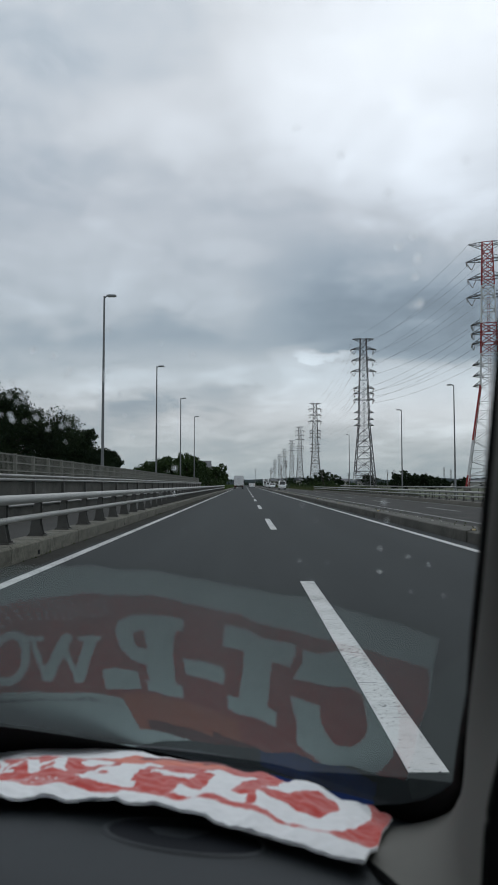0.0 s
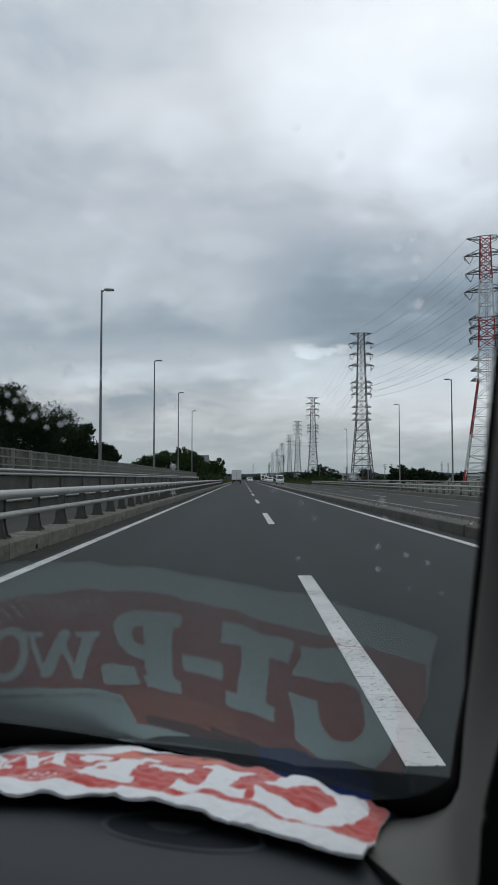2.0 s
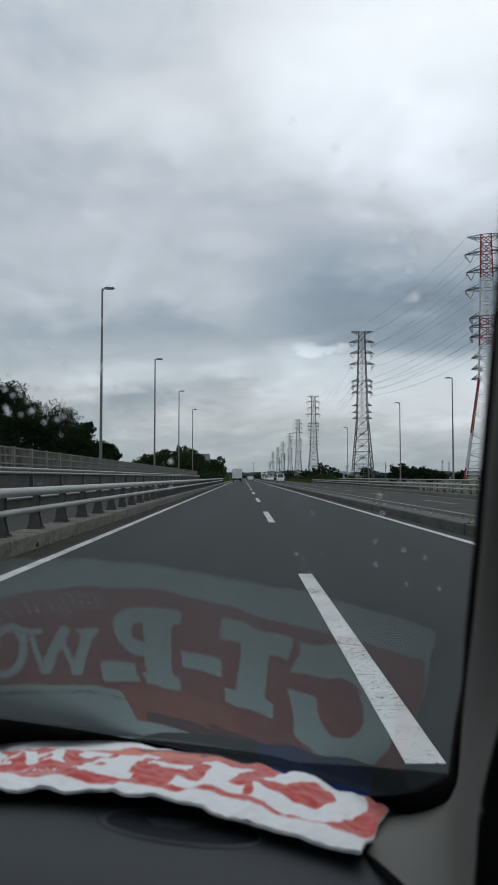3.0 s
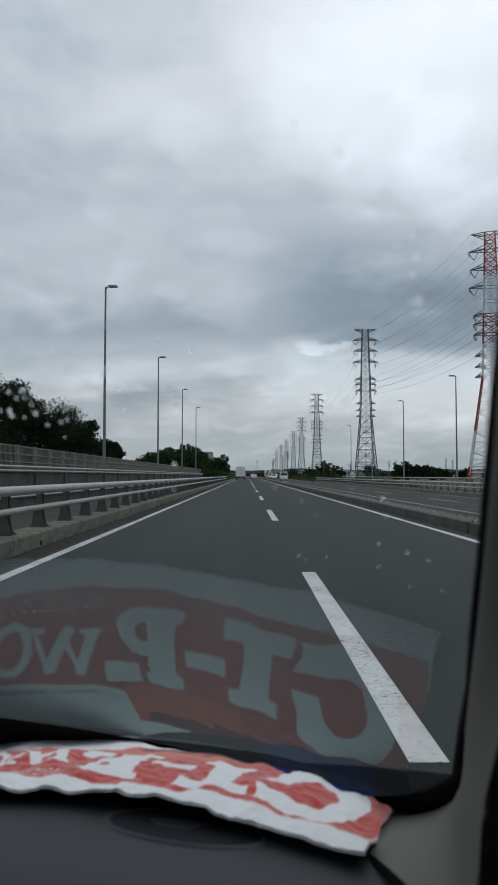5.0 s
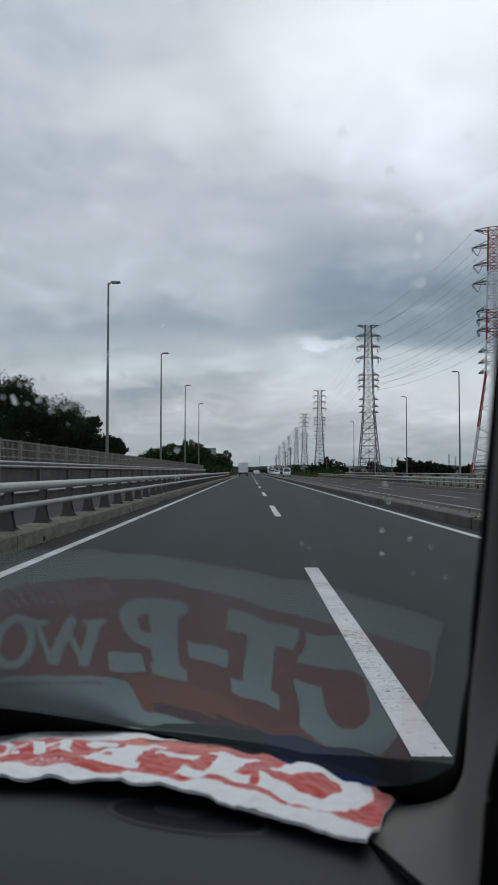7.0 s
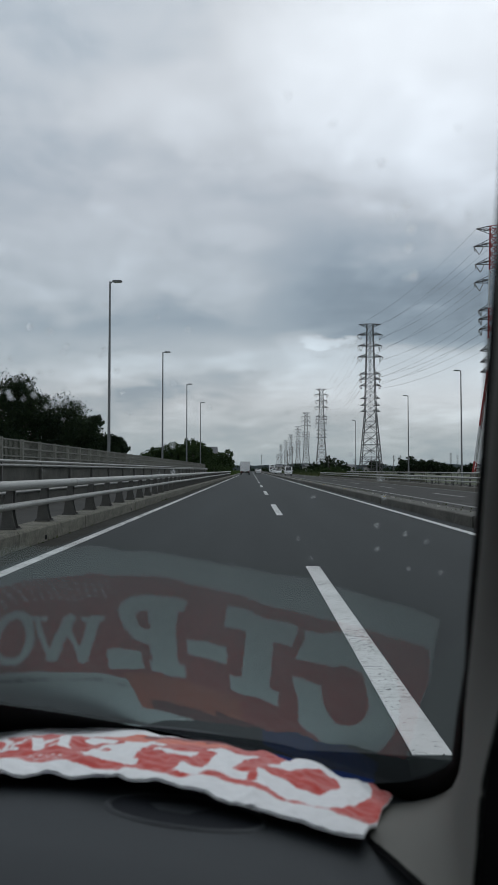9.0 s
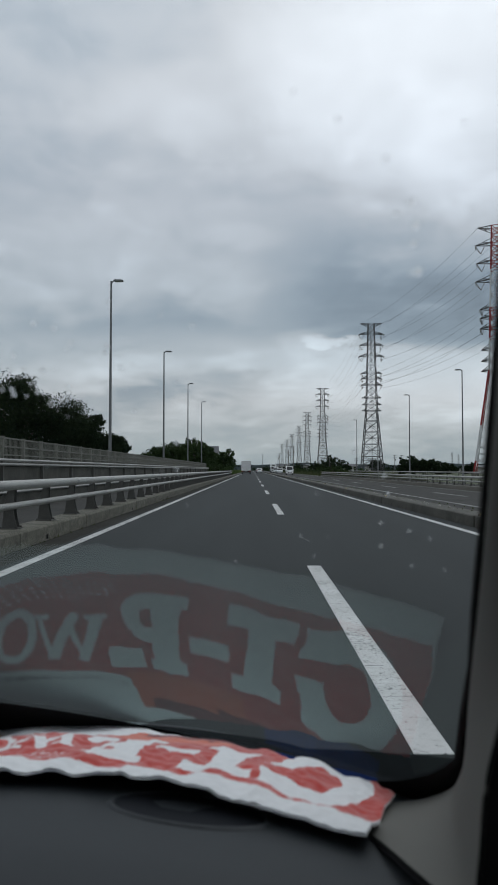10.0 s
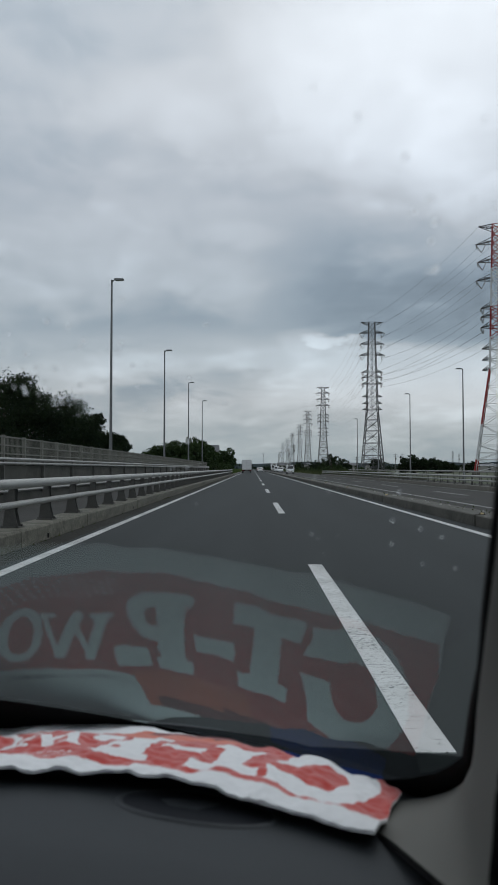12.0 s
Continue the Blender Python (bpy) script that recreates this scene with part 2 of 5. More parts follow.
WEED = leaf_mat("dry_weeds", (0.035, 0.048, 0.018), (0.10, 0.115, 0.05))
SOIL = mat("field_soil", (0.075, 0.090, 0.042), (0.045, 0.055, 0.028), rough=0.95, scale=0.05, fine=2.0, amount=1.0, bump=0.5, depth=0.1)
VERGE = mat("verge_soil", (0.085, 0.085, 0.055), (0.05, 0.06, 0.03), rough=0.95, scale=0.4, fine=9.0, amount=1.0, bump=0.5, depth=0.05)
WHITE_BODY = mat("white_car_paint", (0.74, 0.75, 0.76), (0.68, 0.69, 0.70), rough=0.3, scale=0.8, fine=8, amount=0.4, bump=0)
SILVER_BODY = mat("silver_car_paint", (0.50, 0.52, 0.54), (0.42, 0.44, 0.46), rough=0.3, metal=0.5, scale=0.8, fine=8, amount=0.4, bump=0)
DARK_BODY = mat("dark_car_paint", (0.03, 0.032, 0.04), (0.02, 0.02, 0.025), rough=0.3, scale=0.8, fine=8, amount=0.4, bump=0)
RUBBER = mat("tyre_rubber", (0.02, 0.02, 0.02), rough=0.85, bump=0.1)
CAR_GLASS = mat("tinted_glass", (0.02, 0.023, 0.025), rough=0.08, bump=0, spec=0.6)
LAMP_LENS = mat("lamp_lens", (0.65, 0.67, 0.68), rough=0.15, bump=0)
TAIL_LENS = mat("tail_lens", (0.35, 0.02, 0.02), rough=0.2, bump=0)
PLATE = mat("plate", (0.6, 0.6, 0.56), rough=0.5, bump=0)
WALL_PALE = mat("house_render", (0.40, 0.395, 0.37), (0.28, 0.275, 0.26), rough=0.85, scale=0.5, fine=6, amount=0.6, per_object=0.5)
ROOF_DARK = mat("roof_tiles", (0.11, 0.115, 0.125), (0.07, 0.07, 0.08), rough=0.7, scale=0.5, fine=5, amount=0.8, per_object=0.4)
DASH = mat("dash_plastic", (0.0225, 0.027, 0.0315), (0.0175, 0.0212, 0.0248), rough=0.62, scale=9, fine=900, amount=0.7, bump=0.25, depth=0.0006, spec=0.35)
DASH_DARK = mat("dash_groove", (0.011, 0.013, 0.017), rough=0.75, fine=500, bump=0.15, depth=0.0005, spec=0.12)
TRIM = mat("pillar_trim", (0.132, 0.131, 0.119), (0.105, 0.104, 0.094), rough=0.75, scale=6, fine=700, amount=0.6, bump=0.2, depth=0.0005, spec=0.3)
# near-black for seals, grilles and slots, and for the shade at the door
SEAL_AND_SHADE_BLACK = mat("seal_and_shade_black", (0.004, 0.004, 0.0045), rough=0.8, scale=10, fine=200, bump=0.1, depth=0.001, spec=0.12)
CABIN = mat("dark_cabin_lining", (0.018, 0.018, 0.018), rough=0.9, fine=200, bump=0.1, depth=0.001, spec=0.2)
TOWEL_WHITE = mat("white_towelling", (0.74, 0.75, 0.76), (0.62, 0.63, 0.65), rough=0.95, scale=25, fine=450, amount=0.6, bump=0.12, depth=0.001, spec=0.1, sheen=0.5)
TOWEL_RED = mat("red_towelling", (0.50, 0.055, 0.042), (0.40, 0.042, 0.036), rough=0.95, scale=25, fine=450, amount=0.7, bump=0.12, depth=0.001, spec=0.1, sheen=0.5)
TOWEL_ORANGE = mat("orange_towelling", (0.62, 0.12, 0.05), (0.50, 0.085, 0.045), rough=0.95, scale=25, fine=450, amount=0.7, bump=0.12, depth=0.001, spec=0.1, sheen=0.5)
TOWEL_DARK = mat("dark_red_towelling", (0.20, 0.018, 0.018), (0.13, 0.014, 0.014), rough=0.95, scale=25, fine=450, amount=0.7, bump=0.12, depth=0.001, spec=0.1, sheen=0.4)
TOWEL_GREY = mat("grey_printed_towelling", (0.30, 0.27, 0.27), (0.22, 0.20, 0.20), rough=0.95, scale=25, fine=450, amount=0.7, bump=0.12, depth=0.001, spec=0.1, sheen=0.4)
BLUE_CLOTH = mat("blue_cloth", (0.032, 0.070, 0.27), (0.016, 0.032, 0.11), rough=0.9, scale=40, fine=400, amount=0.8, bump=0.4, depth=0.001, spec=0.1)
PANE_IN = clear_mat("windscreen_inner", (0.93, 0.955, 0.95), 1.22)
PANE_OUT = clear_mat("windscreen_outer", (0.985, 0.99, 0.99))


# ---------------------------------------------------------------- mesh helpers
class Build:
    """Collects vertices and faces for one mesh."""

    def __init__(self):
        self.v, self.f, self.m = [], [], []

    def face(self, pts, mi=0):
        i = len(self.v)
        self.v.extend(tuple(p) for p in pts)
        self.f.append(tuple(range(i, i + len(pts))))
        self.m.append(mi)

    def solid(self, pts, faces, mi=0):
        i = len(self.v)
        self.v.extend(tuple(p) for p in pts)
        for f in faces:
            self.f.append(tuple(i + a for a in f))
            self.m.append(mi)

    def box(self, x0, x1, y0, y1, z0, z1, mi=0, bevel=0.0):
        if bevel:
            b = min(bevel, (x1 - x0) / 2.1, (z1 - z0) / 2.1)
            ring = [(x0 + b, z0), (x1 - b, z0), (x1, z0 + b), (x1, z1 - b), (x1 - b, z1), (x0 + b, z1), (x0, z1 - b), (x0, z0 + b)]
            self.prism([(x, z) for x, z in ring], y0, y1, mi)
            return self
        self.solid([(x, y, z) for z in (z0, z1) for y in (y0, y1) for x in (x0, x1)],
                   [(0, 2, 3, 1), (4, 5, 7, 6), (0, 1, 5, 4), (2, 6, 7, 3), (0, 4, 6, 2), (1, 3, 7, 5)], mi)
        return self

    def prism(self, ring, y0, y1, mi=0):
        """A ring of (x, z), run along y; counter-clockwise seen from -y."""
        n = len(ring)
        pts = [(x, y0, z) for x, z in ring] + [(x, y1, z) for x, z in ring]
        self.solid(pts, [tuple(range(n)), tuple(range(2 * n - 1, n - 1, -1))] + [(i, n + i, n + (i + 1) % n, (i + 1) % n) for i in range(n)], mi)
        return self

    def side_prism(self, ring, x0, x1, mi=0):
        """A ring of (y, z), run along x."""
        n = len(ring)
        pts = [(x0, y, z) for y, z in ring] + [(x1, y, z) for y, z in ring]
        self.solid(pts, [tuple(range(n - 1, -1, -1)), tuple(range(n, 2 * n))] + [(i, (i + 1) % n, n + (i + 1) % n, n + i) for i in range(n)], mi)
        return self

    def tube(self, path, radius, n=6, mi=0, caps=True):
        path = [Vector(p) for p in path]
        rad = radius if isinstance(radius, (list, tuple)) else [radius] * len(path)
        base = len(self.v)
        for i, p in enumerate(path):
            d = (path[min(i + 1, len(path) - 1)] - path[max(i - 1, 0)]).normalized()
            a = d.orthogonal().normalized() if abs(d.z) > 0.99 else d.cross(Vector((0, 0, 1))).normalized()
            b = d.cross(a)
            for k in range(n):
                t = 2 * math.pi * k / n
                self.v.append(tuple(p + rad[i] * (math.cos(t) * a + math.sin(t) * b)))
        for i in range(len(path) - 1):
            for k in range(n):
                q = base + i * n
                self.f.append((q + k, q + (k + 1) % n, q + n + (k + 1) % n, q + n + k))
                self.m.append(mi)
        if caps:
            self.f.append(tuple(range(base + n - 1, base - 1, -1)))
            last = base + (len(path) - 1) * n
            self.f.append(tuple(range(last, last + n)))
            self.m += [mi, mi]
        return self

    def beam(self, p, q, w, mi=0):
        return self.tube([p, q], w * 0.7, 4, mi)

    def grid(self, pts, mi=0):
        """pts[i][j] as a sheet."""
        base, h, w = len(self.v), len(pts), len(pts[0])
        for r in pts:
            self.v.extend(tuple(p) for p in r)
        for i in range(h - 1):
            for j in range(w - 1):
                a = base + i * w + j
                self.f.append((a, a + 1, a + w + 1, a + w))
                self.m.append(mi(i, j) if callable(mi) else mi)
        return self

    def mesh(self, name, mats, smooth=False):
        me = bpy.data.meshes.new(name)
        me.from_pydata(self.v, [], self.f)
        for m in (mats if isinstance(mats, (list, tuple)) else [mats]):
            me.materials.append(m)
        me.polygons.foreach_set("material_index", self.m)
        if smooth:
            me.polygons.foreach_set("use_smooth", [True] * len(self.f))
        me.update()
        return me


def thing(name, label, category, at=(0, 0, 0), group="", kind="", turn=0.0):
    ob = new(name)
    ob.matrix_basis = pose(*at, 0, 0, turn)
    return tagged(ob, label, category, group, kind)


def part(name, build, material, parent, label="", smooth=False, at=None):
    me = build if isinstance(build, bpy.types.Mesh) else build.mesh(name, material, smooth)
    ob = new(name, me)
    ob.parent = parent
    if at is not None:
        ob.matrix_basis = at if isinstance(at, Matrix) else Matrix.Translation(at)
    if label:
        tagged(ob, label)
    return ob


def setting(name, build, material, label, category, smooth=False):
    return tagged(new(name, build.mesh(name, material, smooth)), label, category, kind="structure")


def tidy(me, angle=40):
    """Consistent outward faces; smooth but for sharp edges."""
    bm = bmesh.new()
    bm.from_mesh(me)
    bmesh.ops.remove_doubles(bm, verts=bm.verts, dist=1e-5)
    bmesh.ops.recalc_face_normals(bm, faces=bm.faces)
    for e in bm.edges:
        e.smooth = len(e.link_faces) == 2 and e.calc_face_angle(0) < radians(angle)
    for fc in bm.faces:
        fc.smooth = True
    bm.to_mesh(me)
    bm.free()
    return me


# ================================================================ the setting: road, bridge, fields
BRIDGE_Y0, BRIDGE_Y1 = -42.0, 88.0
ROAD_Y0, ROAD_Y1 = -120.0, 900.0
LINE_L, LINE_C, LINE_R = -2.70, 0.72, 3.92
KERB_X = -3.25


def ground():
    b = Build()
    n = 70
    ax = [-2400 + 4800 * i / n for i in range(n + 1)]
    ax = [math.copysign(abs(x) ** 1.6 / 2400 ** 0.6, x) for x in ax]
    b.grid([[(x, y + 500, -1.0 + (0 if abs(x) < 26 else 0.35 * noise.noise(Vector((x, y, 0)) * 0.02)) + (0.012 * max(0, abs(x) - 600))) for x in ax] for y in ax])
    return setting("ground", b, SOIL, "flat green fields of the plain reaching the horizon", "ground", True)


ground()


def road_slab(name, x0, x1, z0, material, label, y0=ROAD_Y0, y1=ROAD_Y1, z_right=None):
    b = Build()
    z_right = z0 if z_right is None else z_right
    ys = [y0 + (y1 - y0) * i / 40 for i in range(41)]
    b.grid([[(x0, y, -1.2), (x0, y, z0), (x1, y, z_right), (x1, y, -1.2)] for y in ys])
    b.face([(x0, y0, -1.2), (x1, y0, -1.2), (x1, y0, z_right), (x0, y0, z0)])
    return setting(name, b, material, label, "road")


road_slab("road_main", -3.30, 4.32, 0.0, ASPHALT, "dark grey asphalt carriageway with two lanes")
road_slab("road_side", -7.4, -3.72, 0.02, OLD_ASPHALT, "worn grey asphalt side lane behind the bridge railing", BRIDGE_Y0, BRIDGE_Y1)
road_slab("median", 4.60, 6.0, 0.195, DARK_CONCRETE, "weathered concrete median between the carriageways", ROAD_Y0, ROAD_Y1, 0.02)
road_slab("road_oncoming", 6.0, 12.6, 0.0, OLD_ASPHALT, "worn grey asphalt carriageway of the oncoming traffic", ROAD_Y0, ROAD_Y1, -0.10)
road_slab("pavement_far", 13.1, 17.5, -0.05, OLD_ASPHALT, "grey pavement beyond the oncoming carriageway", BRIDGE_Y0, BRIDGE_Y1)
road_slab("verge_left", -9.5, -3.75, 0.10, VERGE, "grassy soil verge beside the kerb", BRIDGE_Y1 + 0.01, 420, -0.02)
road_slab("verge_behind", -9.5, -3.75, 0.10, VERGE, "grassy soil verge beside the kerb", ROAD_Y0, BRIDGE_Y0 - 0.01, -0.02)
road_slab("verge_right", 13.1, 30.0, -0.08, VERGE, "grassy soil verge beside the oncoming carriageway", BRIDGE_Y1 + 1, 420, -0.5)


# painted lines, 4 mm proud
def marking(name, x, y0, y1, z=0.004, w=0.15, seg=6.0):
    b = Build()
    n = max(1, int((y1 - y0) / seg))
    for i in range(n):
        a, c = y0 + (y1 - y0) * i / n, y0 + (y1 - y0) * (i + 1) / n
        b.face([(x - w / 2, a, z), (x + w / 2, a, z), (x + w / 2, c, z), (x - w / 2, c, z)])
    return b


setting("edge_line_left", marking("l", LINE_L, ROAD_Y0, ROAD_Y1), PAINT, "white painted edge line on the asphalt", "road marking")
setting("edge_line_right", marking("l", LINE_R, ROAD_Y0, ROAD_Y1), PAINT, "white painted edge line on the asphalt", "road marking")
setting("oncoming_line_inner", marking("l", 6.85, ROAD_Y0, ROAD_Y1, -0.008), WORN_PAINT, "faded white edge line of the oncoming carriageway", "road marking")
setting("oncoming_line_outer", marking("l", 12.2, ROAD_Y0, ROAD_Y1, -0.09), WORN_PAINT, "faded white edge line of the oncoming carriageway", "road marking")
dash_mesh = Build()
dash_mesh.box(-0.08, 0.08, 0, 5.5, 0.0, 0.004)
dash_mesh = dash_mesh.mesh("lane_dash", PAINT)
for i in range(-7, 50):
    ob = new("lane_dash", dash_mesh)
    ob.location = (LINE_C, 13.85 + 15 * i, 0.0005)
    tagged(ob, "white painted lane dash on the dark asphalt", "lane dash", "lane dashes", "structure")
worn_mesh = dash_mesh.copy()
worn_mesh.materials[0] = WORN_PAINT
for i in range(-4, 30):
    ob = new("lane_dash", worn_mesh)
    ob.location = (9.3, 27.0 + 15 * i, -0.044)
    tagged(ob, "faded white lane dash on worn asphalt", "lane dash", "oncoming lane dashes", "structure")


rng = random.Random(3)
b = Build()
for i in range(260):
    y = BRIDGE_Y0 + i * 0.5
    wa, wb = 0.38 + 0.16 * noise.noise(Vector((y * 0.6, 1, 0))), 0.38 + 0.16 * noise.noise(Vector(((y + 0.5) * 0.6, 1, 0)))
    b.face([(-3.25, y, 0.0035), (-3.25 + wa, y, 0.0035), (-3.25 + wb, y + 0.5, 0.0035), (-3.25, y + 0.5, 0.0035)])
setting("gutter", b, GRIME, "strip of dark grime along the foot of the kerb", "gutter")


# kerbs, cast in lengths with open joints
def kerb_run(name, x0, x1, top, y0, y1, step, material, label, base=-0.3, gap=0.012):
    root = tagged(new(name), label, "kerb", kind="structure")
    b = Build()
    h = top - base
    b.prism([(x0, base), (x1, base), (x1, top - 0.03), (x1 - 0.03, top), (x0 + 0.02, top), (x0, top - 0.02)], gap, step - gap)
    me = b.mesh("kerb_block", material)
    n = int((y1 - y0) / step)
    near = [i for i in range(n) if -55 < y0 + i * step < 75][:140]
    for i in near:
        part("kerb_block", me, None, root, at=(random.uniform(-0.004, 0.004), y0 + i * step, random.uniform(-0.004, 0.004)))
    rest = Build()
    for i in range(n):
        if i not in near:
            rest.prism([(x0, base), (x1, base), (x1, top - 0.03), (x1 - 0.03, top), (x0 + 0.02, top), (x0, top - 0.02)], y0 + i * step + gap, y0 + (i + 1) * step - gap)
    if rest.v:
        tagged(part("kerb_rest", rest, material, root), kind="stuff")
    return root


kerb_run("kerb_bridge", -3.75, KERB_X, 0.25, BRIDGE_Y0, BRIDGE_Y1 - 2, 2.0, KERB_CONCRETE, "low weathered concrete kerb wall under the bridge railing")
kerb_run("kerb_verge", -3.75, KERB_X - 0.05, 0.17, BRIDGE_Y1 + 1, 420, 2.0, CONCRETE, "pale concrete kerb along the grass verge")
kerb_run("kerb_verge_behind", -3.75, KERB_X - 0.05, 0.17, ROAD_Y0, BRIDGE_Y0, 2.0, CONCRETE, "pale concrete kerb along the grass verge")
kerb_run("median_wall", 4.35, 4.595, 0.22, ROAD_Y0, 420, 10.0, DARK_CONCRETE, "low stained concrete median wall", gap=0.05)
kerb_run("kerb_far", 12.62, 13.08, 0.15, BRIDGE_Y0, BRIDGE_Y1 + 10, 2.0, CONCRETE, "low concrete kerb under the far railing")


# drain holes in the kerb's face, and small reflectors on the median wall
b = Build()
b.box(-0.004, 0.004, -0.05, 0.05, 0.03, 0.10)
drain_mesh = b.mesh("drain_hole", SEAL_AND_SHADE_BLACK)
kerb_root = bpy.data.objects["kerb_bridge"]
for i in range(16):
    part("drain_hole", drain_mesh, None, kerb_root, at=(KERB_X + 0.002, BRIDGE_Y0 + 3.3 + 8 * i, 0))
for i in range(24):
    post = thing("delineator", "small amber reflector on the concrete median wall", "reflector", (4.48, BRIDGE_Y0 - 8 + 10.0 * i, 0.217), "median reflectors")
    b = Build()
    b.box(-0.05, 0.05, -0.03, 0.03, 0.0, 0.05, bevel=0.01)
    part("base", b, DULL_STEEL, post)
    b = Build()
    b.box(-0.035, 0.035, -0.036, -0.031, 0.012, 0.044)
    part("lens", b, REFLECTOR, post)


# steel finger joints across the carriageway at both bridge ends
def finger_joint(y, skew=0.47):
    """Concrete strips, steel edge plates and interlocking fingers, laid askew to the road."""
    root = tagged(new("expansion_joint"), "grey steel finger expansion joint across the asphalt", "expansion joint", "expansion joints", "structure")

    def askew(bb):
        bb.v = [(px, py + y + skew * px, pz) for px, py, pz in bb.v]
        return bb

    for name, y0, y1, top, material in (("joint_strip", -1.02, -0.42, 0.004, JOINT_CONCRETE), ("joint_plate", -0.42, -0.17, 0.007, JOINT_STEEL),
                                        ("joint_plate", 0.17, 0.42, 0.007, JOINT_STEEL), ("joint_strip", 0.42, 1.30, 0.004, JOINT_CONCRETE), ("joint_gap", -0.17, 0.17, 0.001, SEAL_AND_SHADE_BLACK)):
        bb = Build()
        for k in range(15):
            bb.box(-3.24 + k * 0.5027, -3.24 + (k + 1) * 0.5027, y0, y1, -0.02, top)
        part(name, askew(bb), material, root)
    bb = Build()
    for i in range(75):
        x = -3.22 + i * 0.1
        bb.box(x, x + 0.034, -0.171, 0.035, 0.0012, 0.007)
        bb.box(x + 0.05, x + 0.084, -0.035, 0.171, 0.0012, 0.007)
    tagged(part("joint_fingers", askew(bb), JOINT_STEEL, root), kind="stuff")


JOINT_CONCRETE = mat("joint_concrete", (0.19, 0.186, 0.176), (0.062, 0.061, 0.057), rough=0.85, scale=2.2, fine=20, amount=0.95, bump=0.3)
finger_joint(BRIDGE_Y1 + 0.5)
finger_joint(BRIDGE_Y0)


# ================================================================ railings and fences
def bridge_railing(name, x, y0, y1, foot, heights, radii, label, side=1, stout=1.0):
    root = thing(name, label, "railing", (x, y0, foot))
    length = y1 - y0
    for z, r in zip(heights, radii):
        b = Build()
        b.tube([(0, 2 * i, z) for i in range(int(length / 2) + 1)], r, 12)
        part("rail_pipe", tidy(b.mesh("rail_pipe", GALV)), None, root, "round galvanised steel pipe")
    for z, r in zip(heights, radii):
        b = Build()
        b.tube([(0, -0.11, 0), (0, -0.10, 0), (0, 0.10, 0), (0, 0.11, 0)], [r + 0.001, r + 0.006, r + 0.006, r + 0.001], 12)
        sleeve = tidy(b.mesh("sleeve", GALV))
        for i in range(int(length / 6)):
            part("sleeve", sleeve, None, root, at=(0, 4.0 + 6 * i, z))
    # cast posts: two flared cheeks, a web between them and a foot plate
    b = Build()
    top = heights[0]
    outline = [(-0.20 * side, 0.0), (0.03 * side, 0.0), (-0.025 * side, heights[1] * 0.7), (-0.025 * side, top), (-0.10 * side, top), (-0.16 * side, heights[1])]
    outline = outline if side > 0 else outline[::-1]
    outline = [(px * stout, pz) for px, pz in outline]
    for y in (-0.075 * stout, 0.075 * stout - 0.015):
        b.prism(outline, y, y + 0.015)
    b.box(-0.08 * side * stout - 0.02, -0.08 * side * stout + 0.02, -0.06 * stout, 0.06 * stout, 0.0, top - 0.03)
    b.box(-0.085 * side - 0.14, -0.085 * side + 0.14, -0.13, 0.13, 0.0, 0.018)
    for sy in (-0.10, 0.10):
        for sx in (-0.085 * side - 0.11, -0.085 * side + 0.11):
            b.tube([(sx, sy, 0.018), (sx, sy, 0.045)], 0.018, 6)
    post = tidy(b.mesh("post", POST_STEEL))
    for i in range(int(length / 1.75)):
        part("post", post, None, root, at=(0, 1.0 + 1.75 * i, 0))
    return root


bridge_railing("bridge_railing", -3.47, BRIDGE_Y0, BRIDGE_Y1 - 2, 0.25, (0.645, 0.345), (0.072, 0.050), "galvanised twin-pipe bridge railing on the concrete kerb", 1)
bridge_railing("bridge_railing", 12.85, BRIDGE_Y0, BRIDGE_Y1 + 10, 0.15, (0.52, 0.28), (0.065, 0.05), "galvanised twin-pipe railing beside the oncoming carriageway", -1, 0.5)
bridge_railing("bridge_railing", 17.2, BRIDGE_Y0, BRIDGE_Y1 + 6, -0.05, (0.95, 0.55), (0.05, 0.04), "thin galvanised railing along the far pavement", -1, 0.35)


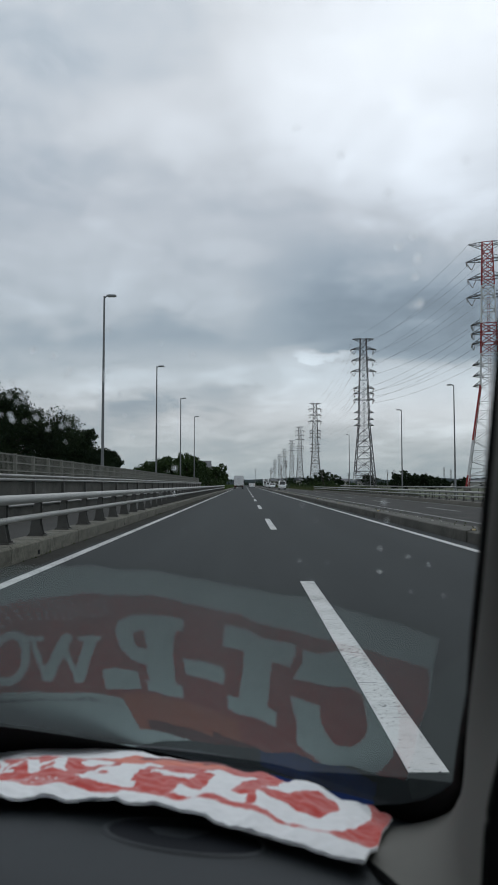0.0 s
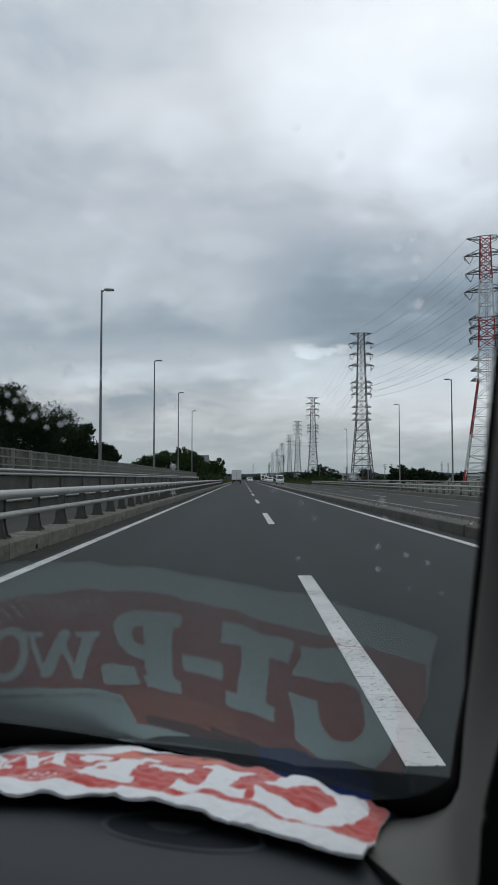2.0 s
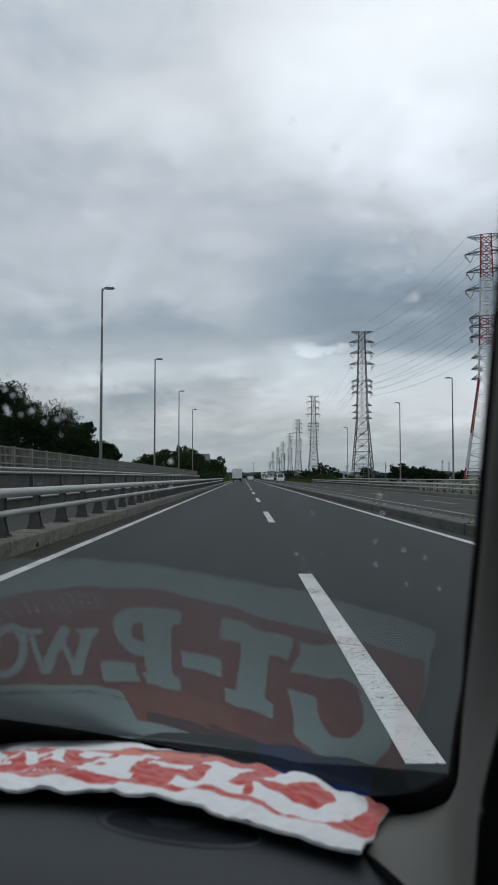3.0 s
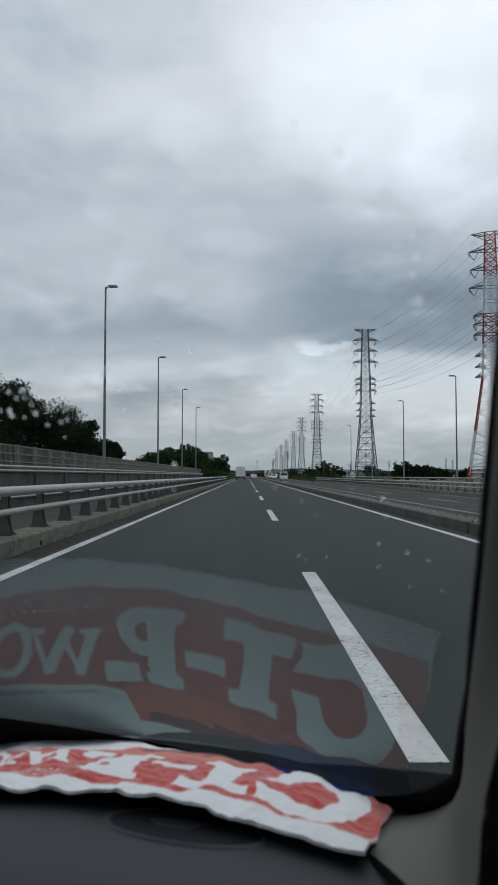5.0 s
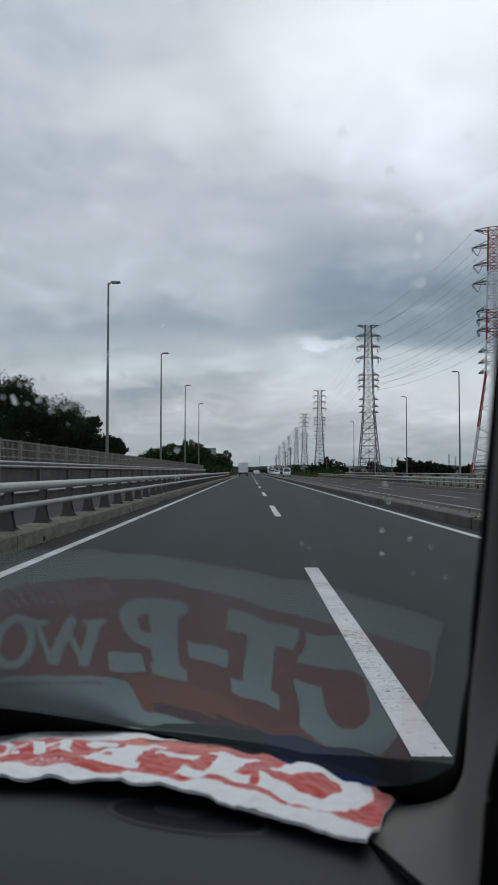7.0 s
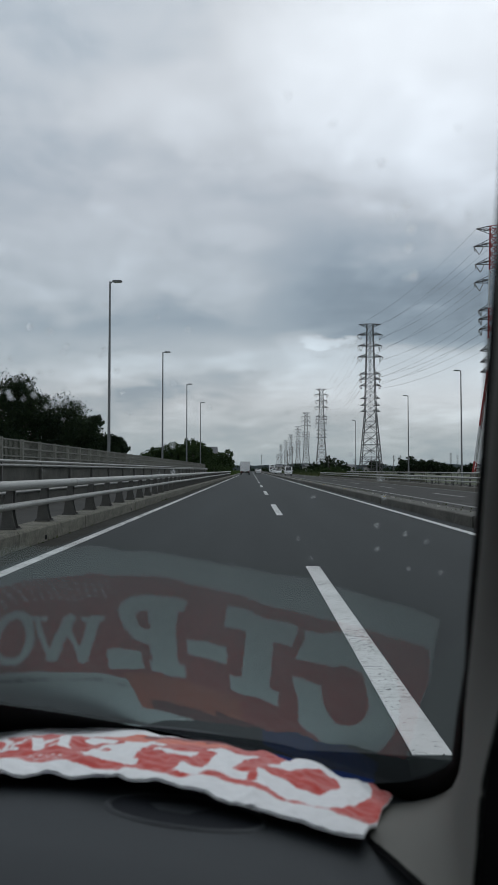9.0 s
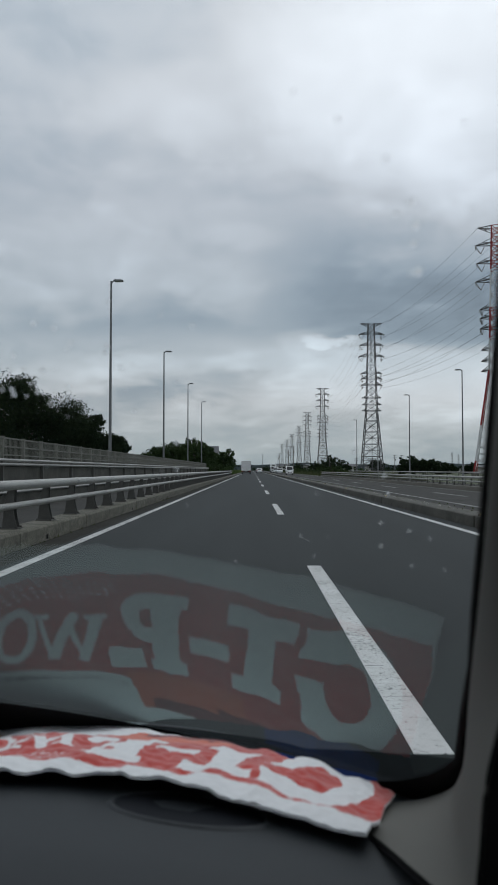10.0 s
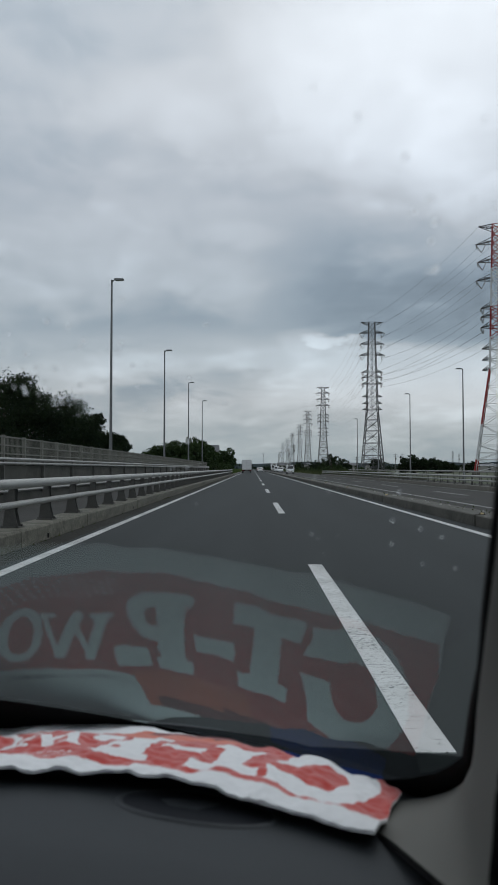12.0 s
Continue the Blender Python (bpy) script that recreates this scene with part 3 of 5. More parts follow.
def panel_fence(x, y0, y1):
    """The tall slatted fence that stands on the stained wall behind the side lane."""
    b = Build()
    b.box(-7.95, -7.45, y0, y1, -1.0, 1.22)
    setting("wall_side", b, DARK_CONCRETE, "stained dark concrete parapet wall of the side lane", "wall")
    root = thing("guard_pipes", "pair of pale steel guard pipes along the parapet", "guard pipe", (-7.38, y0, 1.2))
    for z in (0.08, 0.21, -0.76):
        c = Build()
        c.tube([(0, 4 * i, z) for i in range(int((y1 - y0) / 4) + 1)], 0.045, 8)
        part("pipe", tidy(c.mesh("pipe", GALV)), None, root)
    c = Build()
    c.box(-0.07, 0.03, -0.04, 0.04, -0.85, 0.2)
    brk = c.mesh("bracket", DULL_STEEL)
    for i in range(int((y1 - y0) / 4)):
        part("bracket", brk, None, root, at=(0, 1 + 4 * i, 0))
    fence = thing("panel_fence", "grey metal slatted fence on top of the parapet wall", "fence", (x, y0, 1.22))
    c = Build()
    c.box(-0.05, 0.05, -0.05, 0.05, 0, 0.95, bevel=0.01)
    post = c.mesh("fence_post", FENCE_GREY)
    c = Build()
    for k in range(4):
        c.box(-0.02, 0.02, 0.05, 1.95, 0.08 + 0.265 * k, 0.125 + 0.265 * k)
    for k in range(15):
        c.box(-0.008, 0.008, 0.13 + k * 0.12, 0.15 + k * 0.12, 0.085, 0.90)
    panel = c.mesh("fence_panel", FENCE_GREY)
    for i in range(int((y1 - y0) / 2)):
        part("fence_post", post, None, fence, at=(0, 2 * i, 0))
        part("fence_panel", panel, None, fence, at=(0, 2 * i, 0))


FENCE_GREY = mat("fence_grey", (0.235, 0.232, 0.205), (0.10, 0.100, 0.085), rough=0.7, metal=0.2, scale=2, fine=20, amount=0.8, bump=0.1)
panel_fence(-7.75, BRIDGE_Y0, BRIDGE_Y1 - 2)


# ================================================================ street lamps
def street_lamp(group, label, high=12.0):
    root = thing("street_lamp", label, "street lamp", group=group)
    b = Build()
    b.tube([(0, 0, 0), (0, 0, 0.9), (0, 0, 0.95), (0, 0, 4), (0, 0, high)], [0.13, 0.13, 0.10, 0.085, 0.05], 10)
    part("pole", tidy(b.mesh("pole", LAMP_GREY)), None, root)
    b = Build()
    b.box(-0.2, 0.2, -0.2, 0.2, 0.0, 0.03)
    part("base_plate", b, DULL_STEEL, root)
    b = Build()
    b.tube([(0, 0, high - 0.15), (0.12, 0, high - 0.01), (0.35, 0, high + 0.05)], 0.035, 8)
    part("arm", tidy(b.mesh("arm", LAMP_GREY)), None, root)
    b = Build()
    b.prism([(x, high + dz) for x, dz in ((0.15, 0.0), (0.25, -0.045), (0.66, -0.02), (0.71, 0.02), (0.66, 0.06), (0.30, 0.075), (0.15, 0.05))], -0.13, 0.13)
    head = part("lamp_head", tidy(b.mesh("lamp_head", LAMP_GREY), 25), None, root)
    b = Build()
    b.box(0.30, 0.62, -0.10, 0.10, high - 0.044, high - 0.036)
    part("lens", b, LAMP_LENS, head)
    b = Build()
    b.box(-0.09, 0.09, -0.115, -0.085, 0.6, 1.1)
    part("service_door", b, DULL_STEEL, root)
    return root


LAMP_GREY = mat("lamp_grey_paint", (0.20, 0.21, 0.215), (0.13, 0.135, 0.14), rough=0.55, metal=0.3, scale=1, fine=12, amount=0.8, bump=0.05)
lamp = street_lamp("left street lamps", "tall grey steel street lamp behind the slatted fence", 13.1)
lamp.matrix_basis = pose(-8.22, 31.8, -1.0)
for y in (56.5, 81, 7.0, -16.8, -43):
    copy_thing(lamp, pose(-8.22, y, -1.0))
lamp2 = street_lamp("right street lamps", "tall grey steel street lamp beyond the far railing")
lamp2.matrix_basis = pose(21.0, 85.0, -0.9, 0, 0, 180)
for y in (109, 61, 37, 13, -11):
    copy_thing(lamp2, pose(21.0, y, -0.9, 0, 0, 180))


# ================================================================ pylons and wires
ARMS = [(61.0, 4.2), (56.6, 4.8), (52.1, 4.5), (47.5, 4.8), (40.5, 3.9), (38.3, 3.9), (35.7, 3.9), (30.4, 3.7), (27.6, 3.7), (25.1, 3.7)]


def half_width(z, foot=4.3):
    return foot + (2.2 - foot) * z / 25.1 if z < 25.1 else 2.2 + (1.2 - 2.2) * (z - 25.1) / 36.0


def pylon(label, mats, bands, group, foot=4.3, stout=1.0):
    """A lattice mast: four legs, braced faces, ten pairs of arms. bands(z) picks the paint."""
    root = thing("pylon", label, "pylon", group=group)
    levels = [0, 3.0, 6.5, 11.5, 16.5, 21.0, 25.1, 27.6, 30.4, 33.0, 35.7, 38.3, 40.5, 44.0, 47.5, 50.0, 52.1, 54.3, 56.6, 58.8, 61.0]
    corners = [(-1, -1), (1, -1), (1, 1), (-1, 1)]
    for sx, sy in corners:
        b = Build()
        for z0, z1 in zip(levels, levels[1:]):
            w0, w1 = half_width(z0, foot), half_width(z1, foot)
            b.beam((sx * w0, sy * w0, z0), (sx * w1, sy * w1, z1), (0.30 if z0 < 25 else 0.22) * stout, bands(z0))
        part("leg", b, mats, root)
    b = Build()
    for z0, z1 in zip(levels, levels[1:]):
        w0, w1 = half_width(z0, foot), half_width(z1, foot)
        t = (0.13 / stout if z0 < 25 else 0.11 * stout)
        for (ax, ay), (bx, by) in zip(corners, corners[1:] + corners[:1]):
            mi = bands(z0) if z0 > 25 else min(1, len(mats) - 1)
            b.beam((ax * w0, ay * w0, z0), (bx * w1, by * w1, z1), t, mi)
            b.beam((bx * w0, by * w0, z0), (ax * w1, ay * w1, z1), t, mi)
            b.beam((ax * w1, ay * w1, z1), (bx * w1, by * w1, z1), t, mi)
            if z0 < 21:
                zm, wm = (z0 + z1) / 2, (w0 + w1) / 2
                b.beam((ax * wm, ay * wm, zm), ((ax + bx) / 2 * wm, (ay + by) / 2 * wm, zm), 0.09, mi)
                b.beam((bx * wm, by * wm, zm), ((ax + bx) / 2 * wm, (ay + by) / 2 * wm, zm), 0.09, mi)
    tagged(part("bracing", b, mats, root), kind="stuff")
    b = Build()
    for s in (-0.25, 0.25):
        b.beam((s, 0, 0.5), (s, 0, 58), 0.06, 0)
    for i in range(95):
        b.beam((-0.25, 0, 1 + 0.6 * i), (0.25, 0, 1 + 0.6 * i), 0.04, 0)
    part("ladder", b, mats, root)
    for k, (z, reach) in enumerate(ARMS):
        w = half_width(z)
        for s in (-1, 1):
            b = Build()
            tip = (s * (reach + 0.3), 0, z)
            mi = len(mats) - 1
            rise = 1.1 if k else -1.3
            for sy in (-1, 1):
                b.beam((s * w, sy * w, z), tip, 0.16, mi)
                b.beam((s * w, sy * w, z + rise), tip, 0.13, mi)
                m = (s * (w + reach) / 2, sy * w / 2, z)
                m2 = (s * (w + reach) / 2, sy * w / 2, z + rise / 2)
                b.beam(m, m2, 0.09, mi)
                b.beam((s * w, sy * w, z), m2, 0.09, mi)
            b.beam((s * (w + reach) / 2, -w / 2, z), (s * (w + reach) / 2, w / 2, z), 0.09, mi)
            arm = part("cross_arm", b, mats, root)
            if 0 < k < 7:
                c = Build()
                low = z - (2.1 if k < 4 else 1.5)
                mid = s * (w + (reach - w) * (0.72 if k < 4 else 0.85))
                strings = [(tip[0], mid), (s * (w + (reach - w) * 0.42), mid)] if k < 4 and s < 0 else [(mid - s * 0.15, mid), (mid + s * 0.35, mid + s * 0.2)]
                for xa, xb in strings:
                    for j in range(7):
                        p0, p1 = j / 7, (j + 0.6) / 7
                        c.tube([(xa + (xb - xa) * p0, 0, z - 0.1 + (low - z) * p0), (xa + (xb - xa) * p1, 0, z - 0.1 + (low - z) * p1)], 0.13, 6)
                for sy in (-1, 1):
                    c.tube([(tip[0], sy * 0.1, z - 0.1), (tip[0], sy * 1.9, z - 0.5)], 0.11, 6)
                    c.tube([(tip[0], sy * 1.9, z - 0.5), (mid, 0, low)], 0.04, 4)
                part("insulator", c, INSULATOR, arm, "dark porcelain insulator strings")
    for sx, sy in corners:
        b = Build()
        b.tube([(sx * foot, sy * foot, -1.2), (sx * foot, sy * foot, 0.3)], [0.7, 0.5], 8)
        part("footing", b, CONCRETE, root)
    return root


PYLONS = [(48.7, 256.0), (51.7, 489.0), (57.0, 705.0), (64.0, 940.0), (66.5, 1165.0), (69.0, 1390.0), (70.0, 1640.0)]
first = pylon("grey steel lattice pylon with ten pairs of cross arms", [PYLON_STEEL], lambda z: 0, "pylon row")
first.matrix_basis = pose(PYLONS[0][0], PYLONS[0][1], 0, 0, 0, -2)
for x, y in PYLONS[1:]:
    copy_thing(first, pose(x, y, 0, 0, 0, 0))
for x, y, k in ((430.0, 1500.0, 0.62), (560.0, 1900.0, 0.7)):
    far_pylon = copy_thing(first, pose(x, y, 0, 0, 0, 30))
    far_pylon.scale = (k, k, k)
RED_AT, RED_SCALE = (78.5, 192.0), 1.3
tall = pylon("tall red and white banded steel lattice pylon", [PYLON_RED, PYLON_WHITE, PYLON_STEEL], lambda z: 0 if z >= 50 or 33 <= z < 40.4 or 11 < z < 25 or z < 1 else 1, "", 5.8, 1.35)
tall.matrix_basis = pose(*RED_AT, 0, 0, 0, -20)
tall.scale = (RED_SCALE,) * 3


def wires():
    spots = [(RED_AT[0], RED_AT[1], RED_SCALE)] + [(x, y, 1.0) for x, y in PYLONS]
    for (x0, y0, s0), (x1, y1, s1) in zip(spots, spots[1:]):
        for k, (z, reach) in enumerate(ARMS[:7]):
            for s in (-1, 1):
                drop = 0 if k == 0 else 1.2
                a = Vector((x0 + s * reach * s0, y0, (z - drop) * s0))
                c = Vector((x1 + s * reach * s1, y1, (z - drop) * s1))
                sag = (a - c).length * (0.04 if y1 < 300 else 0.03)
                n = 14
                b = Build()
                b.tube([a.lerp(c, i / n) - Vector((0, 0, sag * 4 * (i / n) * (1 - i / n))) for i in range(n + 1)], 0.035 if y1 < 300 else 0.028, 3)
                tagged(new("power_line", b.mesh("power_line", WIRE, True)), "dark sagging power line between two pylons", "power line", "power lines")


wires()


# ================================================================ trees, bushes, grass
def leaf_cloud(b, blobs, count, size, rng, spread=0.11):
    """Small leaf faces in clumps round the surfaces of overlapping blobs; uneven, with gaps."""
    total = sum(r[0] * r[2] for _, r in blobs)
    for c, r in blobs:
        n = int(count * r[0] * r[2] / total)
        clumps = max(4, n // 14)
        for _ in range(clumps):
            d = Vector((rng.gauss(0, 1), rng.gauss(0, 1), rng.gauss(0.15, 1))).normalized()
            k = rng.uniform(0.45, 1.06)
            p = Vector(c) + Vector((d.x * r[0], d.y * r[1], d.z * r[2])) * k
            for _ in range(14):
                q = p + Vector((rng.gauss(0, 1), rng.gauss(0, 1), rng.gauss(0, 0.8))) * spread * max(r[0], 0.6)
                s = size * rng.uniform(0.6, 1.3) * (1 + 1.6 * max(0.0, 0.9 - k))
                a = Vector((rng.gauss(0, 1), rng.gauss(0, 1), rng.gauss(0, 1))).normalized()
                t = a.orthogonal().normalized()
                u = a.cross(t)
                ang = rng.uniform(0, 6.28)
                t, u = t * math.cos(ang) + u * math.sin(ang), u * math.cos(ang) - t * math.sin(ang)
                b.face([q - t * s, q - u * s * 0.5, q + t * s, q + u * s * 0.5])


def tree(h, w, seed, label, leaf=LEAF_DARK, count=2600, size=0.22, at=(0, 0, 0), group="", bare=0.25, name="tree"):
    rng = random.Random(seed)
    root = thing(name, label, "tree" if name == "tree" else "bush", at, group)
    b = Build()
    lean = Vector((rng.uniform(-0.04, 0.04) * h, rng.uniform(-0.04, 0.04) * h, 0))
    r0 = 0.022 * h + 0.04
    top = Vector((0, 0, h * 0.78)) + lean
    b.tube([Vector((0, 0, -0.3)), Vector((0, 0, h * 0.12)), lean * 0.5 + Vector((0, 0, h * 0.42)), top], [r0 * 1.3, r0, r0 * 0.7, r0 * 0.2], 7)
    blobs = [((lean.x, lean.y, h * (0.5 + bare / 2)), (w * 0.41, w * 0.41, h * (0.5 - bare / 2) * 0.75))]
    for k in range(9):
        a = k * 2.4 + rng.uniform(-0.4, 0.4)
        z = h * rng.uniform(bare + 0.12, 0.86)
        rad = w * 0.36 * (1.1 - abs(z / h - 0.5))
        c = Vector((math.cos(a) * rad, math.sin(a) * rad, z)) + lean * (z / h)
        rr = w * rng.uniform(0.17, 0.26)
        blobs.append((c, (rr, rr, rr * rng.uniform(0.7, 1.0))))
        start = lean * 0.4 + Vector((0, 0, max(0.1, z - h * 0.22)))
        b.tube([start, start.lerp(c, 0.6) + Vector((0, 0, 0.03 * h)), c], [r0 * 0.45, r0 * 0.28, r0 * 0.08], 5)
    part("trunk", tidy(b.mesh("trunk", BARK)), None, root)
    b = Build()
    leaf_cloud(b, blobs, count, size, rng)
    tagged(part("crown", b, leaf, root), kind="stuff")
    return root


# dark grove far behind the side lane
for i, (x, y, h, w) in enumerate([(-50, 122, 23.0, 14.5), (-42.5, 127, 22, 14.5), (-36.8, 121, 16, 10.5), (-33, 127, 11.5, 8.5), (-30, 124, 8.5, 6.5), (-58, 130, 27.5, 16), (-66, 128, 29, 16), (-76, 132, 24, 16), (-86, 126, 22, 14)]):
    tree(h, w, 10 + i, "large dark green broadleaf tree behind the fence", LEAF_DARK, 22000, 0.25, (x, y, -1.0), "dark grove", -0.05)
# trees at the far end of the bridge
for i, (x, y, h, w) in enumerate([(-19.5, 104, 6.6, 5.5), (-17, 112, 8.2, 6.5), (-14.5, 103, 7.4, 6), (-12.3, 108, 8.4, 6.5), (-11.2, 101, 7.8, 5.5), (-10.6, 116, 7.2, 5.5), (-10.2, 124, 5.8, 5)]):
    tree(h, w, 30 + i, "leafy green roadside tree at the bridge end", LEAF_MID, 7500, 0.17, (x, y, -0.9), "roadside trees", 0.08)
for i, (x, y, h, w) in enumerate([(-8.4, 176, 7.6, 6.5), (-9.8, 184, 6.8, 6), (-8.2, 192, 5.5, 5)]):
    tree(h, w, 50 + i, "round leafy green tree on the verge", LEAF_MID, 2600, 0.28, (x, y, -0.3), "verge trees", 0.06)
# bushes on the verge just past the railing
for i, (x, y, h, w) in enumerate([(-5.0, 97, 1.7, 2.2), (-5.2, 100, 1.5, 2.0), (-6.5, 93, 2.0, 2.2), (-6.8, 103, 2.2, 2.6), (-6.9, 112, 2.1, 2.8), (-6.7, 121, 2.0, 2.8), (-6.9, 131, 2.1, 3.0), (-6.8, 142, 2.0, 3.0), (-6.9, 154, 2.2, 3.2), (-6.6, 166, 2.0, 3.0)]):
    tree(h, w, 70 + i, "dense green roadside bush in the grass", LEAF_MID, 900, 0.13, (x, y, 0.05), "verge bushes", 0.0, name="bush")
# behind: the verge that the road has left
for i, (x, y, h, w) in enumerate([(-6.5, -52, 2.2, 3.0), (-6.7, -60, 2.1, 3.2)]):
    tree(h, w, 90 + i, "dense green roadside bush in the grass", LEAF_MID, 700, 0.13, (x, y, 0.05), "verge bushes", 0.0, name="bush")
# dark clumps beyond the far railing
for i, (x, y, h, w) in enumerate([(61, 250, 6.5, 8), (66, 255, 7.5, 9), (72, 262, 7.0, 9), (78, 268, 5.5, 8), (58, 300, 6, 7), (40, 330, 9.5, 10), (46, 336, 7, 10), (34, 340, 6, 9), (92, 300, 5, 8), (104, 310, 5, 9)]):
    tree(h, w, 110 + i, "dark green tree clump across the field", LEAF_DARK, 1500, 0.45, (x, y, -1.0), "field trees", 0.03)


def grass(name, x0, x1, y0, y1, count, h0, h1, material, label, z, seed):
    rng = random.Random(seed)
    b = Build()
    for _ in range(count):
        y = y0 + (y1 - y0) * rng.random() ** 1.5
        x = rng.uniform(x0, x1)
        h = rng.uniform(h0, h1) * (0.6 + 0.6 * noise.noise(Vector((x * 0.5, y * 0.15, seed))) + 0.2)
        w = rng.uniform(0.012, 0.03) * (1 + max(0.0, y) / 120)
        a = rng.uniform(0, 3.14)
        dx, dy = math.cos(a) * w, math.sin(a) * w
        lx, ly = rng.gauss(0, 0.22) * h, rng.gauss(0, 0.22) * h
        b.face([(x - dx, y - dy, z), (x + dx, y + dy, z), (x + lx * 0.4 + dx * 0.7, y + ly * 0.4 + dy * 0.7, z + h * 0.6), (x + lx, y + ly, z + h)])
    return tagged(new(name, b.mesh(name, material)), label, "grass", kind="stuff")


grass("grass", -8.8, -3.85, 89, 230, 14000, 0.5, 1.2, GRASS, "tall green grass on the roadside verge", 0.02, 1)
grass("grass", -8.8, -3.85, -85, -43.5, 2500, 0.5, 1.1, GRASS, "tall green grass on the roadside verge", 0.02, 2)
grass("weeds", 13.2, 29, 100, 330, 9000, 0.5, 1.4, WEED, "rough green weeds beside the oncoming carriageway", -0.35, 3)
grass("weeds", 4.70, 5.9, -36, 90, 1100, 0.02, 0.07, WEED, "short dry weeds in the concrete median", 0.10, 4)
grass("weeds", -3.27, -3.2, -40, 60, 220, 0.03, 0.08, WEED, "short weeds at the foot of the kerb", 0.0, 5)


def gravel(x0, x1, y0, y1, count, z, seed):
    """Loose chips of pale stone, each a squat uneven block."""
    rng = random.Random(seed)
    b = Build()
    for _ in range(count):
        x, y = x0 + (x1 - x0) * rng.random() ** 1.6, rng.uniform(y0, y1)
        r, h, a = rng.uniform(0.012, 0.045), rng.uniform(0.010, 0.03), rng.uniform(0, 6.28)
        ring = [(x + r * rng.uniform(0.7, 1.2) * math.cos(a + 1.257 * k), y + r * rng.uniform(0.7, 1.2) * math.sin(a + 1.257 * k)) for k in range(5)]
        low, high = [(p, q, z - 0.01) for p, q in ring], [(x + (p - x) * 0.6, y + (q - y) * 0.6, z + h) for p, q in ring]
        b.solid(low + high, [(5, 6, 7, 8, 9)] + [(k, (k + 1) % 5, 5 + (k + 1) % 5, 5 + k) for k in range(5)])
    return tagged(new("gravel", b.mesh("gravel", STONE)), "pale stone chips strewn over the concrete median", "gravel", kind="stuff")


STONE = mat("stone_chips", (0.40, 0.39, 0.36), (0.20, 0.195, 0.18), rough=0.9, scale=6, fine=60, amount=0.9, bump=0.2)
gravel(4.62, 5.2, -32, 95, 420, 0.165, 6)
for i, (x, y, h, w) in enumerate([(20, 150, 2.4, 4), (25, 165, 2.6, 5), (18, 178, 2.2, 4), (23, 195, 2.8, 5), (17, 215, 2.4, 4.5), (27, 140, 2.3, 4)]):
    tree(h, w, 140 + i, "low green bush in the rough weeds", LEAF_MID, 700, 0.25, (x, y, -0.5), "far bushes", 0.0, name="bush")


def far_woods():
    rng = random.Random(7)
    b = Build()
    blobs = []
    for i in range(230):
        x = rng.uniform(-330, 330)
        y = rng.uniform(430, 900)
        if -16 < x < 30 and y < 860:
            continue
        h = rng.uniform(3, 7) * (0.8 + 0.6 * noise.noise(Vector((x * 0.02, y * 0.02, 4))))
        blobs.append(((x, y, h * 0.35 - 1), (rng.uniform(4, 10), rng.uniform(4, 8), h * 0.8)))
    leaf_cloud(b, blobs, 26000, 0.9, rng, 0.2)
    tagged(new("far_woods", b.mesh("far_woods", LEAF_DARK)), "dark green belt of woods along the horizon", "woods", kind="stuff")
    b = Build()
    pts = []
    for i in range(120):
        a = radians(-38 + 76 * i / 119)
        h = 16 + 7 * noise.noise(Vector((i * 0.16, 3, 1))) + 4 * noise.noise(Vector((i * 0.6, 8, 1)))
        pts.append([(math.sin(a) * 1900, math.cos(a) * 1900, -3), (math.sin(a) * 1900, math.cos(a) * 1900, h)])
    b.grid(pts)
    setting("backdrop", b, HAZY_HILL, "distant line of trees and low hills, coloured pale blue-green for haze", "backdrop")


# paler and bluer than the near woods: the air's haze is put into this colour
HAZY_HILL = mat("hazy_distant_woods", (0.10, 0.125, 0.135), (0.07, 0.09, 0.10), rough=1.0, scale=0.02, fine=0.2, amount=0.9, bump=0)
far_woods()


# ================================================================ houses across the fields
def house(w, d, h, at, turn, label, storeys=2):
    root = thing("house", label, "house", at, "distant houses", turn=turn)
    b = Build()
    b.box(-w / 2, w / 2, -d / 2, d / 2, 0, h)
    part("wall", b, WALL_PALE, root)
    b = Build()
    o, r = 0.5, h * 0.32
    b.side_prism([(-d / 2 - o, h), (d / 2 + o, h), (0, h + r)], -w / 2 - o, w / 2 + o)
    part("roof", b, ROOF_DARK, root)
    for s in range(storeys):
        for k in range(3):
            x = -w / 2 + w * (k + 0.5) / 3
            z = h * (s + 0.35) / storeys
            c = Build()
            c.box(x - 0.85, x + 0.85, -d / 2 - 0.06, -d / 2 + 0.02, z - 0.05, z + h * 0.42 / storeys + 0.05)
            wf = part("window", c, DULL_STEEL, root)
            c = Build()
            c.box(x - 0.78, x + 0.78, -d / 2 - 0.08, -d / 2 - 0.062, z, z + h * 0.42 / storeys)
            part("pane", c, CAR_GLASS, wf)
    return root


for x, y, w, d, h, t, s in [(128, 360, 24, 12, 3.6, 8, 1), (108, 375, 9, 7, 4.2, -10, 2), (150, 390, 26, 12, 3.4, 4, 1), (38, 425, 8, 7, 4.4, 20, 2), (52, 440, 9, 8, 4.4, -15, 2), (66, 450, 9, 8, 4.6, 5, 2), (84, 460, 9, 8, 4.4, 30, 2),
                            (-30, 420, 16, 10, 13, 5, 4), (-44, 460, 12, 9, 6, -8, 2), (-22, 480, 10, 9, 6.5, 12, 2), (26, 560, 10, 8, 5.0, 0, 2)]:
    house(w, d, h, (x, y, -1.0), t, "pale %s with a dark roof across the fields" % ("low warehouse" if s == 1 else "block of flats" if s == 4 else "two-storey house"), s)


